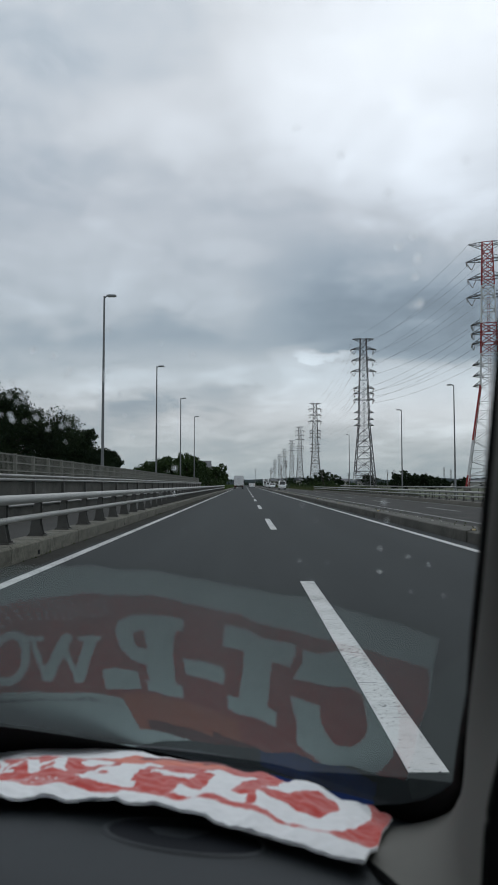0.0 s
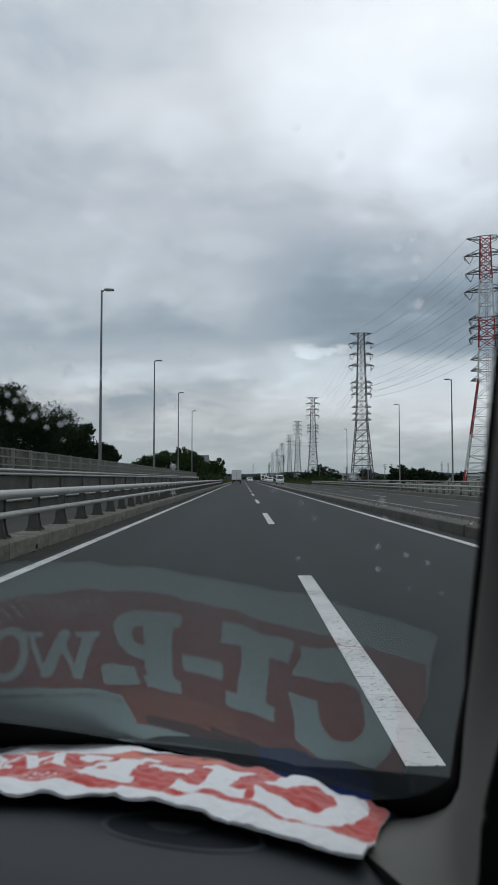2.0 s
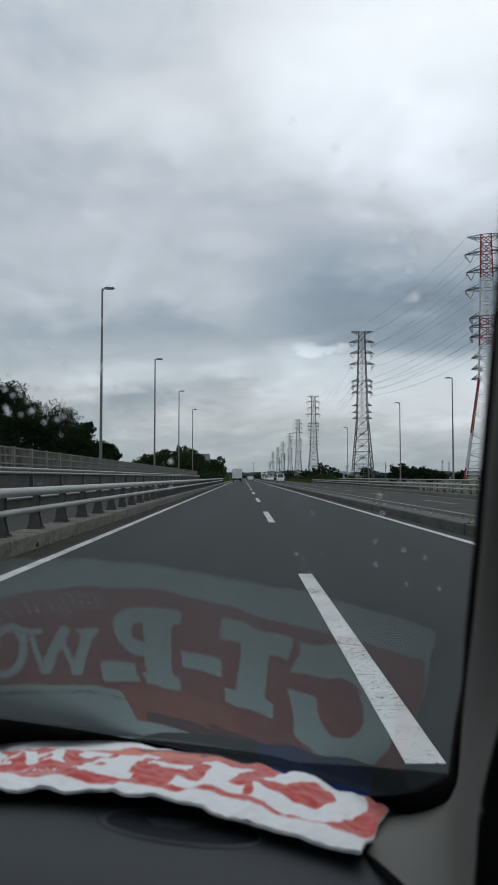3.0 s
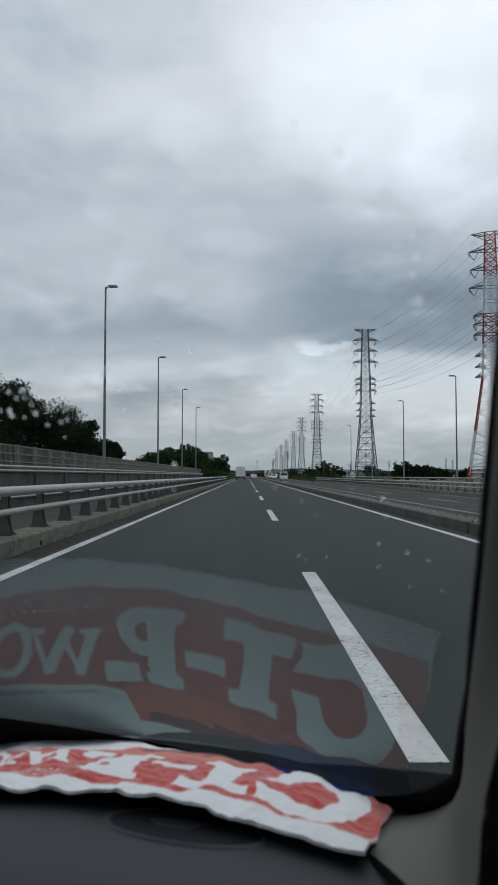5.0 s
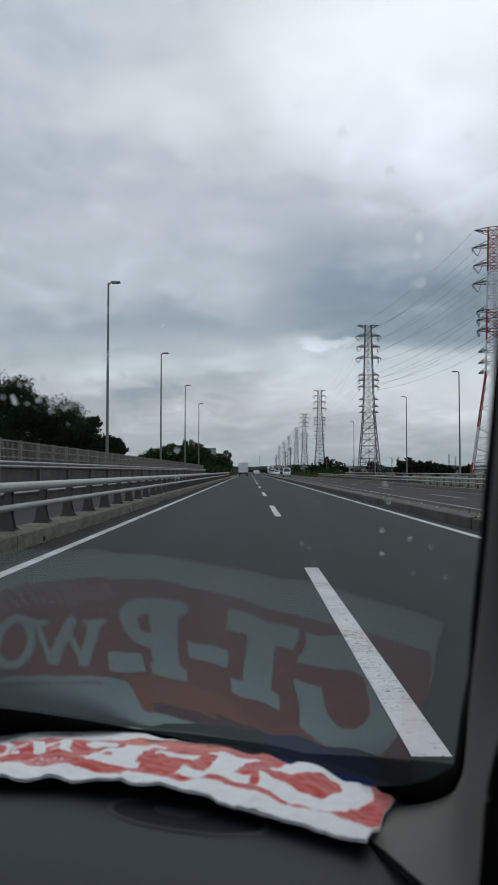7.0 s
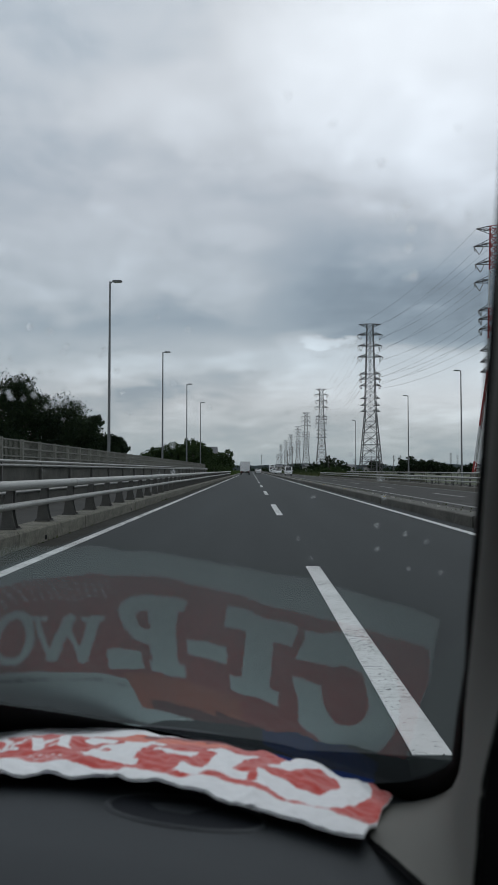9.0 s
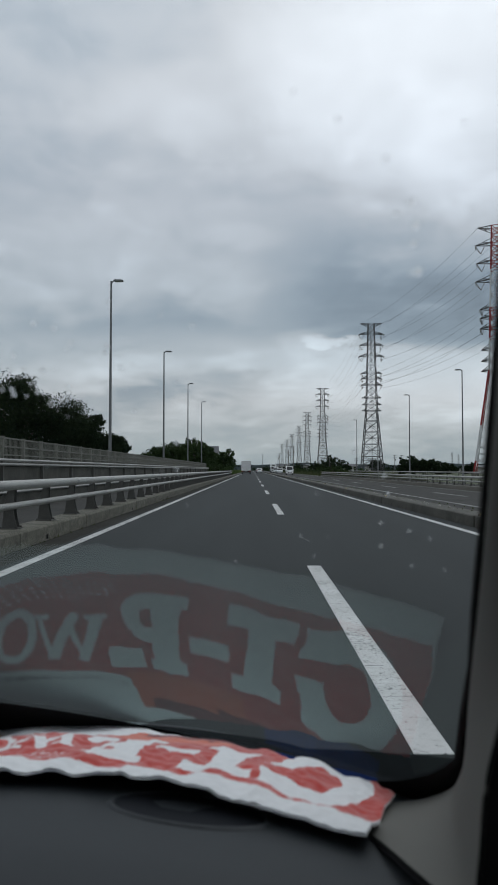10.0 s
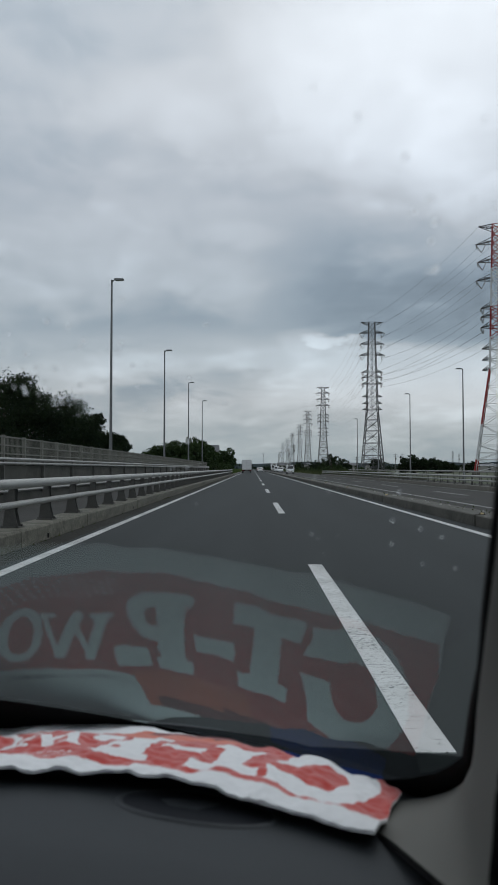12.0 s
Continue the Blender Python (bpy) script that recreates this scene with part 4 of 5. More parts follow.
def utility_pole(x, y, h):
    root = thing("utility_pole", "slim grey concrete utility pole beside the road", "utility pole", (x, y, -0.9), "utility poles")
    b = Build()
    b.tube([(0, 0, 0), (0, 0, h)], [0.17, 0.10], 8)
    part("pole", tidy(b.mesh("pole", DULL_STEEL)), None, root)
    for z in (h - 0.4, h - 1.2):
        b = Build()
        b.box(-0.9, 0.9, -0.05, 0.05, z, z + 0.1)
        part("crossbar", b, DULL_STEEL, root)
    b = Build()
    b.tube([(0.3, 0, h - 2.6), (0.3, 0, h - 1.8)], 0.2, 8)
    part("transformer", b, DULL_STEEL, root)


for x, y, h in ((44, 268, 7), (52, 274, 8), (57, 282, 7), (62, 276, 8.5), (35, 290, 8), (70, 300, 9), (15.5, 235, 11), (16.5, 290, 11), (14.5, 350, 11), (16, 410, 11), (8, 520, 14), (-14, 380, 10)):
    utility_pole(x, y, h)


# ================================================================ vehicles
def wheel(root, x, y, r, w=0.2):
    b = Build()
    s = w / 2
    b.tube([(x - s, y, r), (x - s * 0.7, y, r), (x + s * 0.7, y, r), (x + s, y, r)], [r * 0.9, r, r, r * 0.9], 18)
    wh = part("wheel", tidy(b.mesh("tyre", RUBBER)), None, root)
    b = Build()
    b.tube([(x - s - 0.01, y, r), (x + s + 0.01, y, r)], r * 0.6, 12)
    part("rim", b, DULL_STEEL, wh)


def small_vehicle(name, label, category, ring, w, paint, glass, wheels, at, turn, nose, screen):
    """ring: the side outline (y, z), front at +y. nose: (y, z) of the headlights; screen: the sloping front glass's ends."""
    root = thing(name, label, category, at, turn=turn)
    b = Build()
    n = len(ring)
    cy, cz = sum(p[0] for p in ring) / n, sum(p[1] for p in ring) / n
    rows = []
    for x, k in ((-w / 2, 0.93), (-w / 2 + 0.07, 1.0), (w / 2 - 0.07, 1.0), (w / 2, 0.93)):
        rows.append([(x * (1 - 0.12 * max(0, (z - 0.9)) / 0.9), cy + (y - cy) * k, cz + (z - cz) * k) for y, z in ring + ring[:1]])
    b.grid(rows)
    b.face(rows[0][:-1])
    b.face(rows[-1][:-1][::-1])
    part("body", tidy(b.mesh("body", paint), 50), None, root)
    for side in (-1, 1):
        b = Build()
        for y0, y1, z0, z1 in glass:
            x0 = side * (w / 2) * (1 - 0.12 * max(0, z0 - 0.9) / 0.9) + side * 0.006
            x1 = side * (w / 2) * (1 - 0.12 * max(0, z1 - 0.9) / 0.9) + side * 0.006
            b.face([(x0, y0, z0), (x0, y1, z0), (x1, y1 - 0.12, z1), (x1, y0 + 0.05, z1)])
        part("side_window", b, CAR_GLASS, root)
        b = Build()
        b.box(side * w * 0.38 - 0.16, side * w * 0.38 + 0.16, nose[0] - 0.06, nose[0] + 0.03, nose[1] - 0.09, nose[1] + 0.09, bevel=0.03)
        part("headlight", b, LAMP_LENS, root)
        b = Build()
        b.box(side * (w / 2 + 0.10) - 0.09, side * (w / 2 + 0.10) + 0.09, screen[0][0] - 0.2, screen[0][0] - 0.05, screen[0][1] - 0.02, screen[0][1] + 0.14, bevel=0.03)
        part("mirror", b, paint, root)
    (ya, za), (yb, zb) = screen
    b = Build()
    d = 0.012
    b.face([(-w * 0.43, ya + d, za + d), (w * 0.43, ya + d, za + d), (w * 0.38, yb + d, zb + d), (-w * 0.38, yb + d, zb + d)])
    part("windscreen", b, CAR_GLASS, root)
    b = Build()
    b.box(-w * 0.30, w * 0.30, nose[0] - 0.02, nose[0] + 0.035, nose[1] - 0.32, nose[1] - 0.12, bevel=0.03)
    part("grille", b, SEAL_AND_SHADE_BLACK, root)
    b = Build()
    b.box(-0.17, 0.17, nose[0] + 0.04, nose[0] + 0.06, nose[1] - 0.30, nose[1] - 0.14)
    part("number_plate", b, PLATE, root)
    # tail: rear window, lamps and plate
    tail = [p for p in ring if p[0] < -1.4]
    (ya, za), (yb, zb) = max(tail[:-1], key=lambda p: p[1]), tail[-1]
    if zb - za < 0.25:
        (ya, za), (yb, zb) = tail[1], tail[2]
    lo, hi = 0.12, 0.88
    b = Build()
    b.face([(s * w * 0.38, ya + (yb - ya) * k - 0.012, za + (zb - za) * k + 0.012) for s, k in ((1, lo), (-1, lo), (-1, hi), (1, hi))])
    part("rear_window", b, CAR_GLASS, root)
    back = min(p[0] for p in ring)
    for side in (-1, 1):
        b = Build()
        b.box(side * w * 0.42 - 0.09, side * w * 0.42 + 0.09, back + 0.02, back + 0.16, 0.72, 0.98, bevel=0.03)
        part("tail_light", b, TAIL_LENS, root)
    b = Build()
    b.box(-0.17, 0.17, back + 0.01, back + 0.06, 0.52, 0.68)
    part("number_plate", b, PLATE, root)
    for x in (-w / 2 + 0.1, w / 2 - 0.1):
        for y, r in wheels:
            wheel(root, x, y, r)
    return root


def box_truck(label, at, turn, w, h, length, cab_h):
    root = thing("box_truck", label, "truck", at, turn=turn)
    b = Build()
    b.box(-w / 2, w / 2, -length, 0, 0.85, h, bevel=0.05)
    part("cargo_box", b, WHITE_BODY, root)
    b = Build()
    for x in (-w / 2 + 0.06, w / 2 - 0.10, -0.02):
        b.box(x, x + 0.04, -length - 0.02, -length - 0.001, 0.9, h - 0.06)
    for z in (0.9, h - 0.1, 1.7):
        b.box(-w / 2 + 0.05, w / 2 - 0.05, -length - 0.018, -length - 0.002, z, z + 0.04)
    part("door_bars", b, GALV, root)
    b = Build()
    b.side_prism([(0.12, 0.45), (1.75, 0.45), (1.85, 1.2), (1.72, 1.35), (1.42, cab_h - 0.1), (1.25, cab_h), (0.12, cab_h)], -w / 2 + 0.1, w / 2 - 0.1)
    part("cab", tidy(b.mesh("cab", WHITE_BODY), 25), None, root)
    b = Build()
    b.face([(-w * 0.40, 1.755, 1.38), (w * 0.40, 1.755, 1.38), (w * 0.38, 1.46, cab_h - 0.14), (-w * 0.38, 1.46, cab_h - 0.14)])
    part("windscreen", b, CAR_GLASS, root)
    b = Build()
    b.box(-w * 0.3, w * 0.3, 1.83, 1.87, 0.75, 1.1, bevel=0.03)
    part("grille", b, SEAL_AND_SHADE_BLACK, root)
    for s in (-1, 1):
        b = Build()
        b.box(s * w * 0.36 - 0.14, s * w * 0.36 + 0.14, 1.81, 1.88, 0.58, 0.74, bevel=0.03)
        part("headlight", b, LAMP_LENS, root)
        b = Build()
        b.box(s * (w / 2 + 0.16) - 0.08, s * (w / 2 + 0.16) + 0.08, 1.5, 1.6, 1.45, 1.95, bevel=0.03)
        part("mirror", b, SEAL_AND_SHADE_BLACK, root)
        b = Build()
        b.box(s * w * 0.38 - 0.16, s * w * 0.38 + 0.16, -length - 0.03, -length + 0.02, 0.66, 0.80)
        part("tail_light", b, TAIL_LENS, root)
        for y in (1.0, -length + 1.1):
            wheel(root, s * (w / 2 - 0.2), y, 0.40, 0.26)
    b = Build()
    b.box(-w * 0.4, w * 0.4, -length + 0.1, 0.4, 0.55, 0.85)
    part("chassis", b, SEAL_AND_SHADE_BLACK, root)
    b = Build()
    b.box(-w * 0.45, w * 0.45, -length - 0.05, -length + 0.05, 0.42, 0.54)
    part("rear_bumper", b, DULL_STEEL, root)
    b = Build()
    b.box(-0.5, 0.5, 0.02, 0.5, cab_h + 0.15, cab_h + 0.6, bevel=0.05)
    part("cooling_unit", b, DULL_STEEL, root)
    b = Build()
    b.box(-0.22, 0.22, -length - 0.045, -length - 0.03, 0.66, 0.82)
    part("number_plate", b, PLATE, root)
    return root


VAN = [(-1.7, 0.35), (-1.72, 0.9), (-1.66, 1.75), (-1.5, 1.9), (0.75, 1.9), (0.95, 1.84), (1.52, 1.02), (1.66, 0.88), (1.68, 0.35)]
HATCH = [(-1.95, 0.35), (-2.0, 0.8), (-1.75, 1.05), (-1.45, 1.42), (-1.1, 1.5), (0.1, 1.5), (0.35, 1.44), (1.05, 0.98), (1.85, 0.78), (1.98, 0.6), (1.98, 0.3)]
box_truck("white box truck driving ahead in the lane", (-1.5, 142, 0), 0, 2.3, 3.2, 5.5, 2.3)
box_truck("white refrigerated box truck in the oncoming lane", (8.0, 236, 0), 180, 2.25, 3.2, 5.5, 2.4)
small_vehicle("van", "white minivan in the oncoming lane", "van", VAN, 1.48, WHITE_BODY, [(-1.5, -0.35, 1.05, 1.68), (-0.25, 1.1, 1.05, 1.68)], [(1.05, 0.29), (-1.1, 0.29)], (7.9, 118, -0.02), 180, (1.64, 0.74), ((1.50, 1.05), (0.99, 1.79)))
small_vehicle("van", "white delivery van in the oncoming lane", "van", VAN, 1.6, WHITE_BODY, [(-1.5, -0.35, 1.05, 1.68), (-0.25, 1.1, 1.05, 1.68)], [(1.05, 0.29), (-1.1, 0.29)], (7.9, 205, -0.02), 180, (1.64, 0.74), ((1.50, 1.05), (0.99, 1.79)))
small_vehicle("car", "silver hatchback in the oncoming lane", "car", HATCH, 1.7, SILVER_BODY, [(-1.3, -0.1, 0.98, 1.38), (0.0, 0.85, 0.98, 1.38)], [(1.3, 0.3), (-1.2, 0.3)], (8.0, 176, -0.02), 180, (1.93, 0.66), ((1.02, 1.01), (0.40, 1.42)))
small_vehicle("car", "dark hatchback driving far ahead", "car", HATCH, 1.7, DARK_BODY, [(-1.3, -0.1, 0.98, 1.38), (0.0, 0.85, 0.98, 1.38)], [(1.3, 0.3), (-1.2, 0.3)], (2.3, 240, 0), 0, (1.93, 0.66), ((1.02, 1.01), (0.40, 1.42)))
small_vehicle("car", "white hatchback driving far ahead", "car", HATCH, 1.7, WHITE_BODY, [(-1.3, -0.1, 0.98, 1.38), (0.0, 0.85, 0.98, 1.38)], [(1.3, 0.3), (-1.2, 0.3)], (2.2, 190, 0), 0, (1.93, 0.66), ((1.02, 1.01), (0.40, 1.42)))


# ================================================================ the car's cabin round the camera
S = 1.15
GLASS_RUN = 1.456          # the windscreen's run for each metre of rise


def P(x, y, z):
    return Vector((S * x, S * y, EYE_Z + S * z))


def base_y(x):
    if x > -0.25:
        return 0.7501 - 0.5554 * x - 1.6258 * x * x
    return 0.7873 - 0.0387 * (1 - math.exp((x + 0.25) / 0.15))


def glass_at(x, z, inward=0.0):
    slope = (base_y(x + 0.001) - base_y(x - 0.001)) / 0.002
    n = Vector((slope, -1.0, -GLASS_RUN)).normalized()
    return P(x, base_y(x) - (z + 0.3) * GLASS_RUN, z) + n * inward


def dash_z(x, y):
    s = base_y(x) - y
    return -0.2895 + 0.184 * s - (2.2 * (s - 0.37) ** 2 if s > 0.37 else 0)


def dash_at(x, y, lift=0.0):
    return P(x, y, dash_z(x, y)) + Vector((0, 0, lift))


car = thing("car", "small car with a dark grey dashboard and rain-spotted windscreen", "car", (-0.5, CAR_Y - 0.4, 0))


def car_part(name, build, material, label="", smooth=False, parent=None):
    """Parts are given in the world's metres and hung under the car or one of its parts."""
    ob = part(name, build, material, parent or car, label, smooth)
    ob.matrix_parent_inverse = Matrix.Translation((0.5, 0.4, 0))
    return ob


# dashboard: a padded top that rises from the glass and rolls over towards the seats
b = Build()
xs = [-1.12 + 1.44 * i / 72 for i in range(73)]
ss = [-0.03 + 0.56 * j / 40 for j in range(41)]
rows = [[dash_at(x, base_y(x) - s) for x in xs] for s in ss]
for k in range(1, 6):
    rows.append([P(x, base_y(x) - 0.53 - 0.02 * math.sin(k * 0.5), dash_z(x, base_y(x) - 0.53) - 0.09 * k) for x in xs])
b.grid(rows)
car_part("dashboard", tidy(b.mesh("dashboard", DASH)), None, "dark grey grained plastic dashboard top")
dashboard = bpy.data.objects["dashboard"]

# oval lid let into the dashboard
e1 = Vector((-0.965, 0.26))
e2 = Vector((0.26, 0.965))


def oval(a, c, lift, n=48):
    pts = []
    for i in range(n):
        t = 2 * math.pi * i / n
        q = Vector((-0.041, 0.497)) + e1 * (a * math.cos(t)) + e2 * (c * math.sin(t))
        pts.append(dash_at(q.x, q.y, lift))
    return pts


def oval_ring(rings):
    bb = Build()
    pts = [oval(a, c, z) for a, c, z in rings]
    bb.grid([r + r[:1] for r in pts])
    return bb, pts


bb, _ = oval_ring([(0.059, 0.037, 0.0002), (0.057, 0.0355, 0.0018), (0.055, 0.0340, 0.0020), (0.0535, 0.0325, 0.0004)])
part("lid_rim", tidy(bb.mesh("lid_rim", DASH)), None, dashboard, "raised oval plastic rim")
bb, pts = oval_ring([(0.0535, 0.0325, 0.0004), (0.051, 0.031, 0.0003), (0.046, 0.028, 0.0003)])
bb.face(pts[-1])
part("lid", tidy(bb.mesh("lid", DASH_DARK)), None, dashboard, "dark oval lid")

# black demister vent let into the dashboard's near side
def vent_at(u, v, lift):
    x = 0.030 + 0.058 * u - 0.003 * v
    return dash_at(x, 0.378 + 0.008 * u - 0.055 * v, lift)


bb = Build()
bb.grid([[vent_at(u / 8, v / 4, 0.0006) for u in range(9)] for v in range(5)])
vent = part("vent", tidy(bb.mesh("vent", SEAL_AND_SHADE_BLACK)), None, dashboard, "black slotted demister vent")
for k in range(4):
    bb = Build()
    bb.tube([vent_at(0.04 + 0.92 * u / 8, 0.2 + 0.2 * k, 0.0014) for u in range(9)], 0.0012, 6)
    part("slat", bb, DASH_DARK, vent)

# windscreen: one curved pane, 5 mm thick
b = Build()
zs = [-0.315 + 0.63 * j / 36 for j in range(37)]


def pane_edge(z):
    return max(0.032, 0.0935 - 0.30 * z)


inner, outer = [], []
for z in zs:
    cols = [-1.1 + (pane_edge(z) + 1.1) * (1 - (1 - i / 60) ** 1.6) for i in range(61)]
    inner.append([glass_at(x, z) for x in cols])
    outer.append([glass_at(x, z, -0.005) for x in cols])
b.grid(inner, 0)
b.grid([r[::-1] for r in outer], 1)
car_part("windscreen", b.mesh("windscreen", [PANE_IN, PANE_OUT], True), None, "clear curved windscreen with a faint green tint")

# black band and rubber seal round the pane, thick at the sill and thin along the pillar
rim_in = [(-1.05 + 1.135 * i / 26, 0) for i in range(27)]
rim_in = [(x, max(-0.297, min(-0.205, -0.297 + 0.68 * (0.09 - x) ** 2))) for x, _ in rim_in]
rim_in += [(0.112, -0.279), (0.1275, -0.259), (0.1375, -0.238), (0.1412, -0.219), (0.1425, -0.205), (0.138, -0.188), (0.128, -0.150), (0.118, -0.109),
           (0.106, -0.070), (0.094, -0.028), (0.078, 0.025), (0.072, 0.045), (0.058, 0.090), (0.045, 0.140), (0.032, 0.200), (0.026, 0.310)]
seal_out = []
rows = [[], [], [], [], []]
for i, (x, z) in enumerate(rim_in):
    a, c = rim_in[max(i - 1, 0)], rim_in[min(i + 1, len(rim_in) - 1)]
    d = Vector((c[0] - a[0], c[1] - a[1])).normalized()
    o = Vector((d.y, -d.x))
    w = 0.020 if i < 27 else (0.030, 0.0235, 0.0165, 0.0105, 0.0066, 0.005, 0.0040, 0.0034, 0.0030)[min(i - 27, 8)]
    if i < 27:
        p_out = (x, -0.322 - 0.012 * max(0.0, (x + 0.2) / 0.285))
    else:
        p_out = (x + o.x * w, z + o.y * w)
    seal_out.append(p_out)
    mid = ((x * 0.7 + p_out[0] * 0.3), (z * 0.7 + p_out[1] * 0.3))
    rows[0].append(glass_at(x, z, 0.0015))
    rows[1].append(glass_at(*mid, 0.004))
    rows[2].append(glass_at(x * 0.3 + p_out[0] * 0.7, z * 0.3 + p_out[1] * 0.7, 0.005))
    rows[3].append(glass_at(*p_out, 0.002))
    rows[4].append(glass_at(p_out[0] + o.x * 0.012, p_out[1] + o.y * 0.012, -0.003))
b = Build()
b.grid(rows)
car_part("seal", tidy(b.mesh("seal", SEAL_AND_SHADE_BLACK), 60), None, "black rubber seal and printed band")

# printed dots that fade the band into the clear glass, on the outer side
b = Build()
strip = []
for i in range(49):
    x = -0.5 + 0.660 * i / 48
    strip.append((x, max(-0.297, min(-0.205, -0.297 + 0.68 * min(0.0, x - 0.09) ** 2)), -0.014 + 0.038 * max(0.0, min(1.0, (x + 0.12) / 0.15)) + 0.056 * max(0.0, (x - 0.05) / 0.09)))
b.grid([[glass_at(x, z - 0.035, -0.0056) for x, z, _ in strip], [glass_at(x, z + w, -0.0056) for x, z, w in strip]])
car_part("dot_band", b.mesh("dot_band", FRIT, True), None, "band of fine printed black dots")

# pillar trim: from the seal towards the driver, rolling away to the door
TRIM_LINE = [(26, (0.085, 0.520, -0.262)), (27, (0.0895, 0.460, -0.242)), (28, (0.1005, 0.360, -0.214)), (29, (0.1010, 0.310, -0.195)), (30, (0.1005, 0.300, -0.165)),
             (31, (0.1005, 0.300, -0.134)), (33, (0.1000, 0.290, -0.095)), (35, (0.093, 0.250, -0.042)), (36, (0.080, 0.210, -0.002)),
             (37, (0.0675, 0.170, 0.032)), (39, (0.058, 0.140, 0.060)), (41, (0.050, 0.050, 0.130)), (42, (0.035, -0.100, 0.270))]


def glide(pts, n):
    """A smooth line through pts, n steps between each two."""
    outp = []
    for i in range(len(pts) - 1):
        p0, p1, p2, p3 = pts[max(i - 1, 0)], pts[i], pts[i + 1], pts[min(i + 2, len(pts) - 1)]
        for k in range(n):
            t = k / n
            outp.append(0.5 * ((2 * p1) + (p2 - p0) * t + (2 * p0 - 5 * p1 + 4 * p2 - p3) * t * t + (3 * p1 - p0 - 3 * p2 + p3) * t ** 3))
    return outp + [pts[-1]]


side_a = glide([glass_at(*seal_out[k], 0.001) for k, _ in TRIM_LINE], 6)
side_b = glide([P(q[0] + 0.0022 * max(-2, min(4, k - 30)) - 0.003 * max(0.0, 1.0 - abs(k - 29.5) / 3.5), q[1], q[2]) for k, q in TRIM_LINE], 6)
side_a.insert(0, side_a[0] + Vector((-0.003, -0.006, -0.016)))
side_b.insert(0, side_b[0] + Vector((-0.003, -0.006, -0.016)))
b = Build()
rows = []
for k in range(13):
    t = k / 12
    rows.append([p.lerp(q, t) + Vector((-0.38, -0.62, 0.52)).normalized() * 0.024 * math.sin(math.pi * t ** 0.8) for p, q in zip(side_a, side_b)])
b.grid(rows)
car_part("pillar_trim", tidy(b.mesh("pillar_trim", TRIM)), None, "warm grey plastic windscreen pillar trim")
b = Build()
b.grid([[p + Vector((0.0005, 0.0, -0.0005)) for p in side_b], [p + Vector((0.10, -0.10, -0.03)) for p in side_b], [p + Vector((0.13, -0.9, -0.05)) for p in side_b]])
# the shade beyond the trim is put into this lining's black
car_part("door_panel", tidy(b.mesh("door_panel", SEAL_AND_SHADE_BLACK)), None, "door lining, coloured black for the shade there")
b = Build()
b.tube([p + Vector((-0.0015, 0, -0.002)) for p in side_b], 0.0008, 8)
# added black flange: closes a see-through slit and paints the edge's shade
b.grid([[p + Vector((-0.0003, 0.0006, 0.0)) for p in side_b], [p + Vector((0.014, 0.012, -0.001)) for p in side_b]])
car_part("trim_gap", b, SEAL_AND_SHADE_BLACK, "dark gap beside the trim, its shade coloured black")
b = Build()
b.tube([r[1] + Vector((-0.001, -0.001, 0.0)) for r in rows], 0.0007, 6)
car_part("trim_gap", b, SEAL_AND_SHADE_BLACK, "black gap between trim and dashboard")

# plain shell that closes the cabin; the side and rear windows are open holes
XL, XR, YB, ROOF = -1.30, 0.32, -2.1, EYE_Z + 0.36
flank = [(YB, 0.28), (1.10, 0.28), (1.08, 0.55), (0.88, 0.66), (0.60, 0.80), (0.30, 0.93), (YB, 0.95)]
for name, x0, x1 in (("side_wall", XL, XL + 0.05), ("side_wall", XR - 0.05, XR)):
    b = Build()
    b.side_prism(flank, x0, x1)
    car_part(name, tidy(b.mesh(name, SILVER_BODY), 30), None, "plain silver lower body side")
    b = Build()
    lining = [(YB + 0.04, 0.30), (0.28, 0.30), (0.28, 0.92), (YB + 0.04, 0.93)]
    xi = x1 + 0.003 if x0 < -1 else x0 - 0.013
    b.side_prism(lining, xi, xi + 0.01)
    car_part("side_lining", b, CABIN)
    for y0, y1 in ((YB + 0.02, YB + 0.16), (-0.75, -0.65)):
        b = Build()
        b.side_prism([(y0, 0.95), (y1, 0.95), (y1 + 0.02, ROOF), (y0 + 0.02, ROOF)], x0 + 0.005, x1 - 0.005)
        car_part("pillar", b, CABIN)
b = Build()
b.grid([[(x, y, ROOF + 0.05 * math.sin(math.pi * (x - XL) / (XR - XL)) ** 0.5 + dz) for x in (XL, XL + 0.05, XL + 0.2, -0.5, XR - 0.2, XR - 0.05, XR)] for y, dz in ((YB, -0.05), (YB + 0.08, 0.0), (-1.0, 0.02), (-0.15, 0.0))])
car_part("roof", tidy(b.mesh("roof", SILVER_BODY)), None, "plain silver roof panel")
b = Build()
b.box(XL + 0.05, XR - 0.05, YB + 0.1, -0.17, ROOF - 0.05, ROOF - 0.02)
car_part("roof_lining", b, CABIN)
b = Build()
b.box(XL + 0.05, XR - 0.05, YB, YB + 0.05, 0.28, 0.98)
car_part("tailgate", b, SILVER_BODY, "plain silver tailgate")
b = Build()
b.box(XL + 0.05, XR - 0.05, YB + 0.05, 1.0, 0.24, 0.28)
car_part("floor_pan", b, CABIN)
b = Build()
nose = [(1.09, 0.29), (1.07, 0.54), (0.87, 0.65)]
b.grid([[(x, y - 0.10 * (2 * abs(x + 0.49) / 1.5) ** 4, z) for x in [XL + 0.05 + 1.52 * i / 12 for i in range(13)]] for y, z in nose])
car_part("bonnet", tidy(b.mesh("bonnet", SILVER_BODY)), None, "plain silver bonnet")
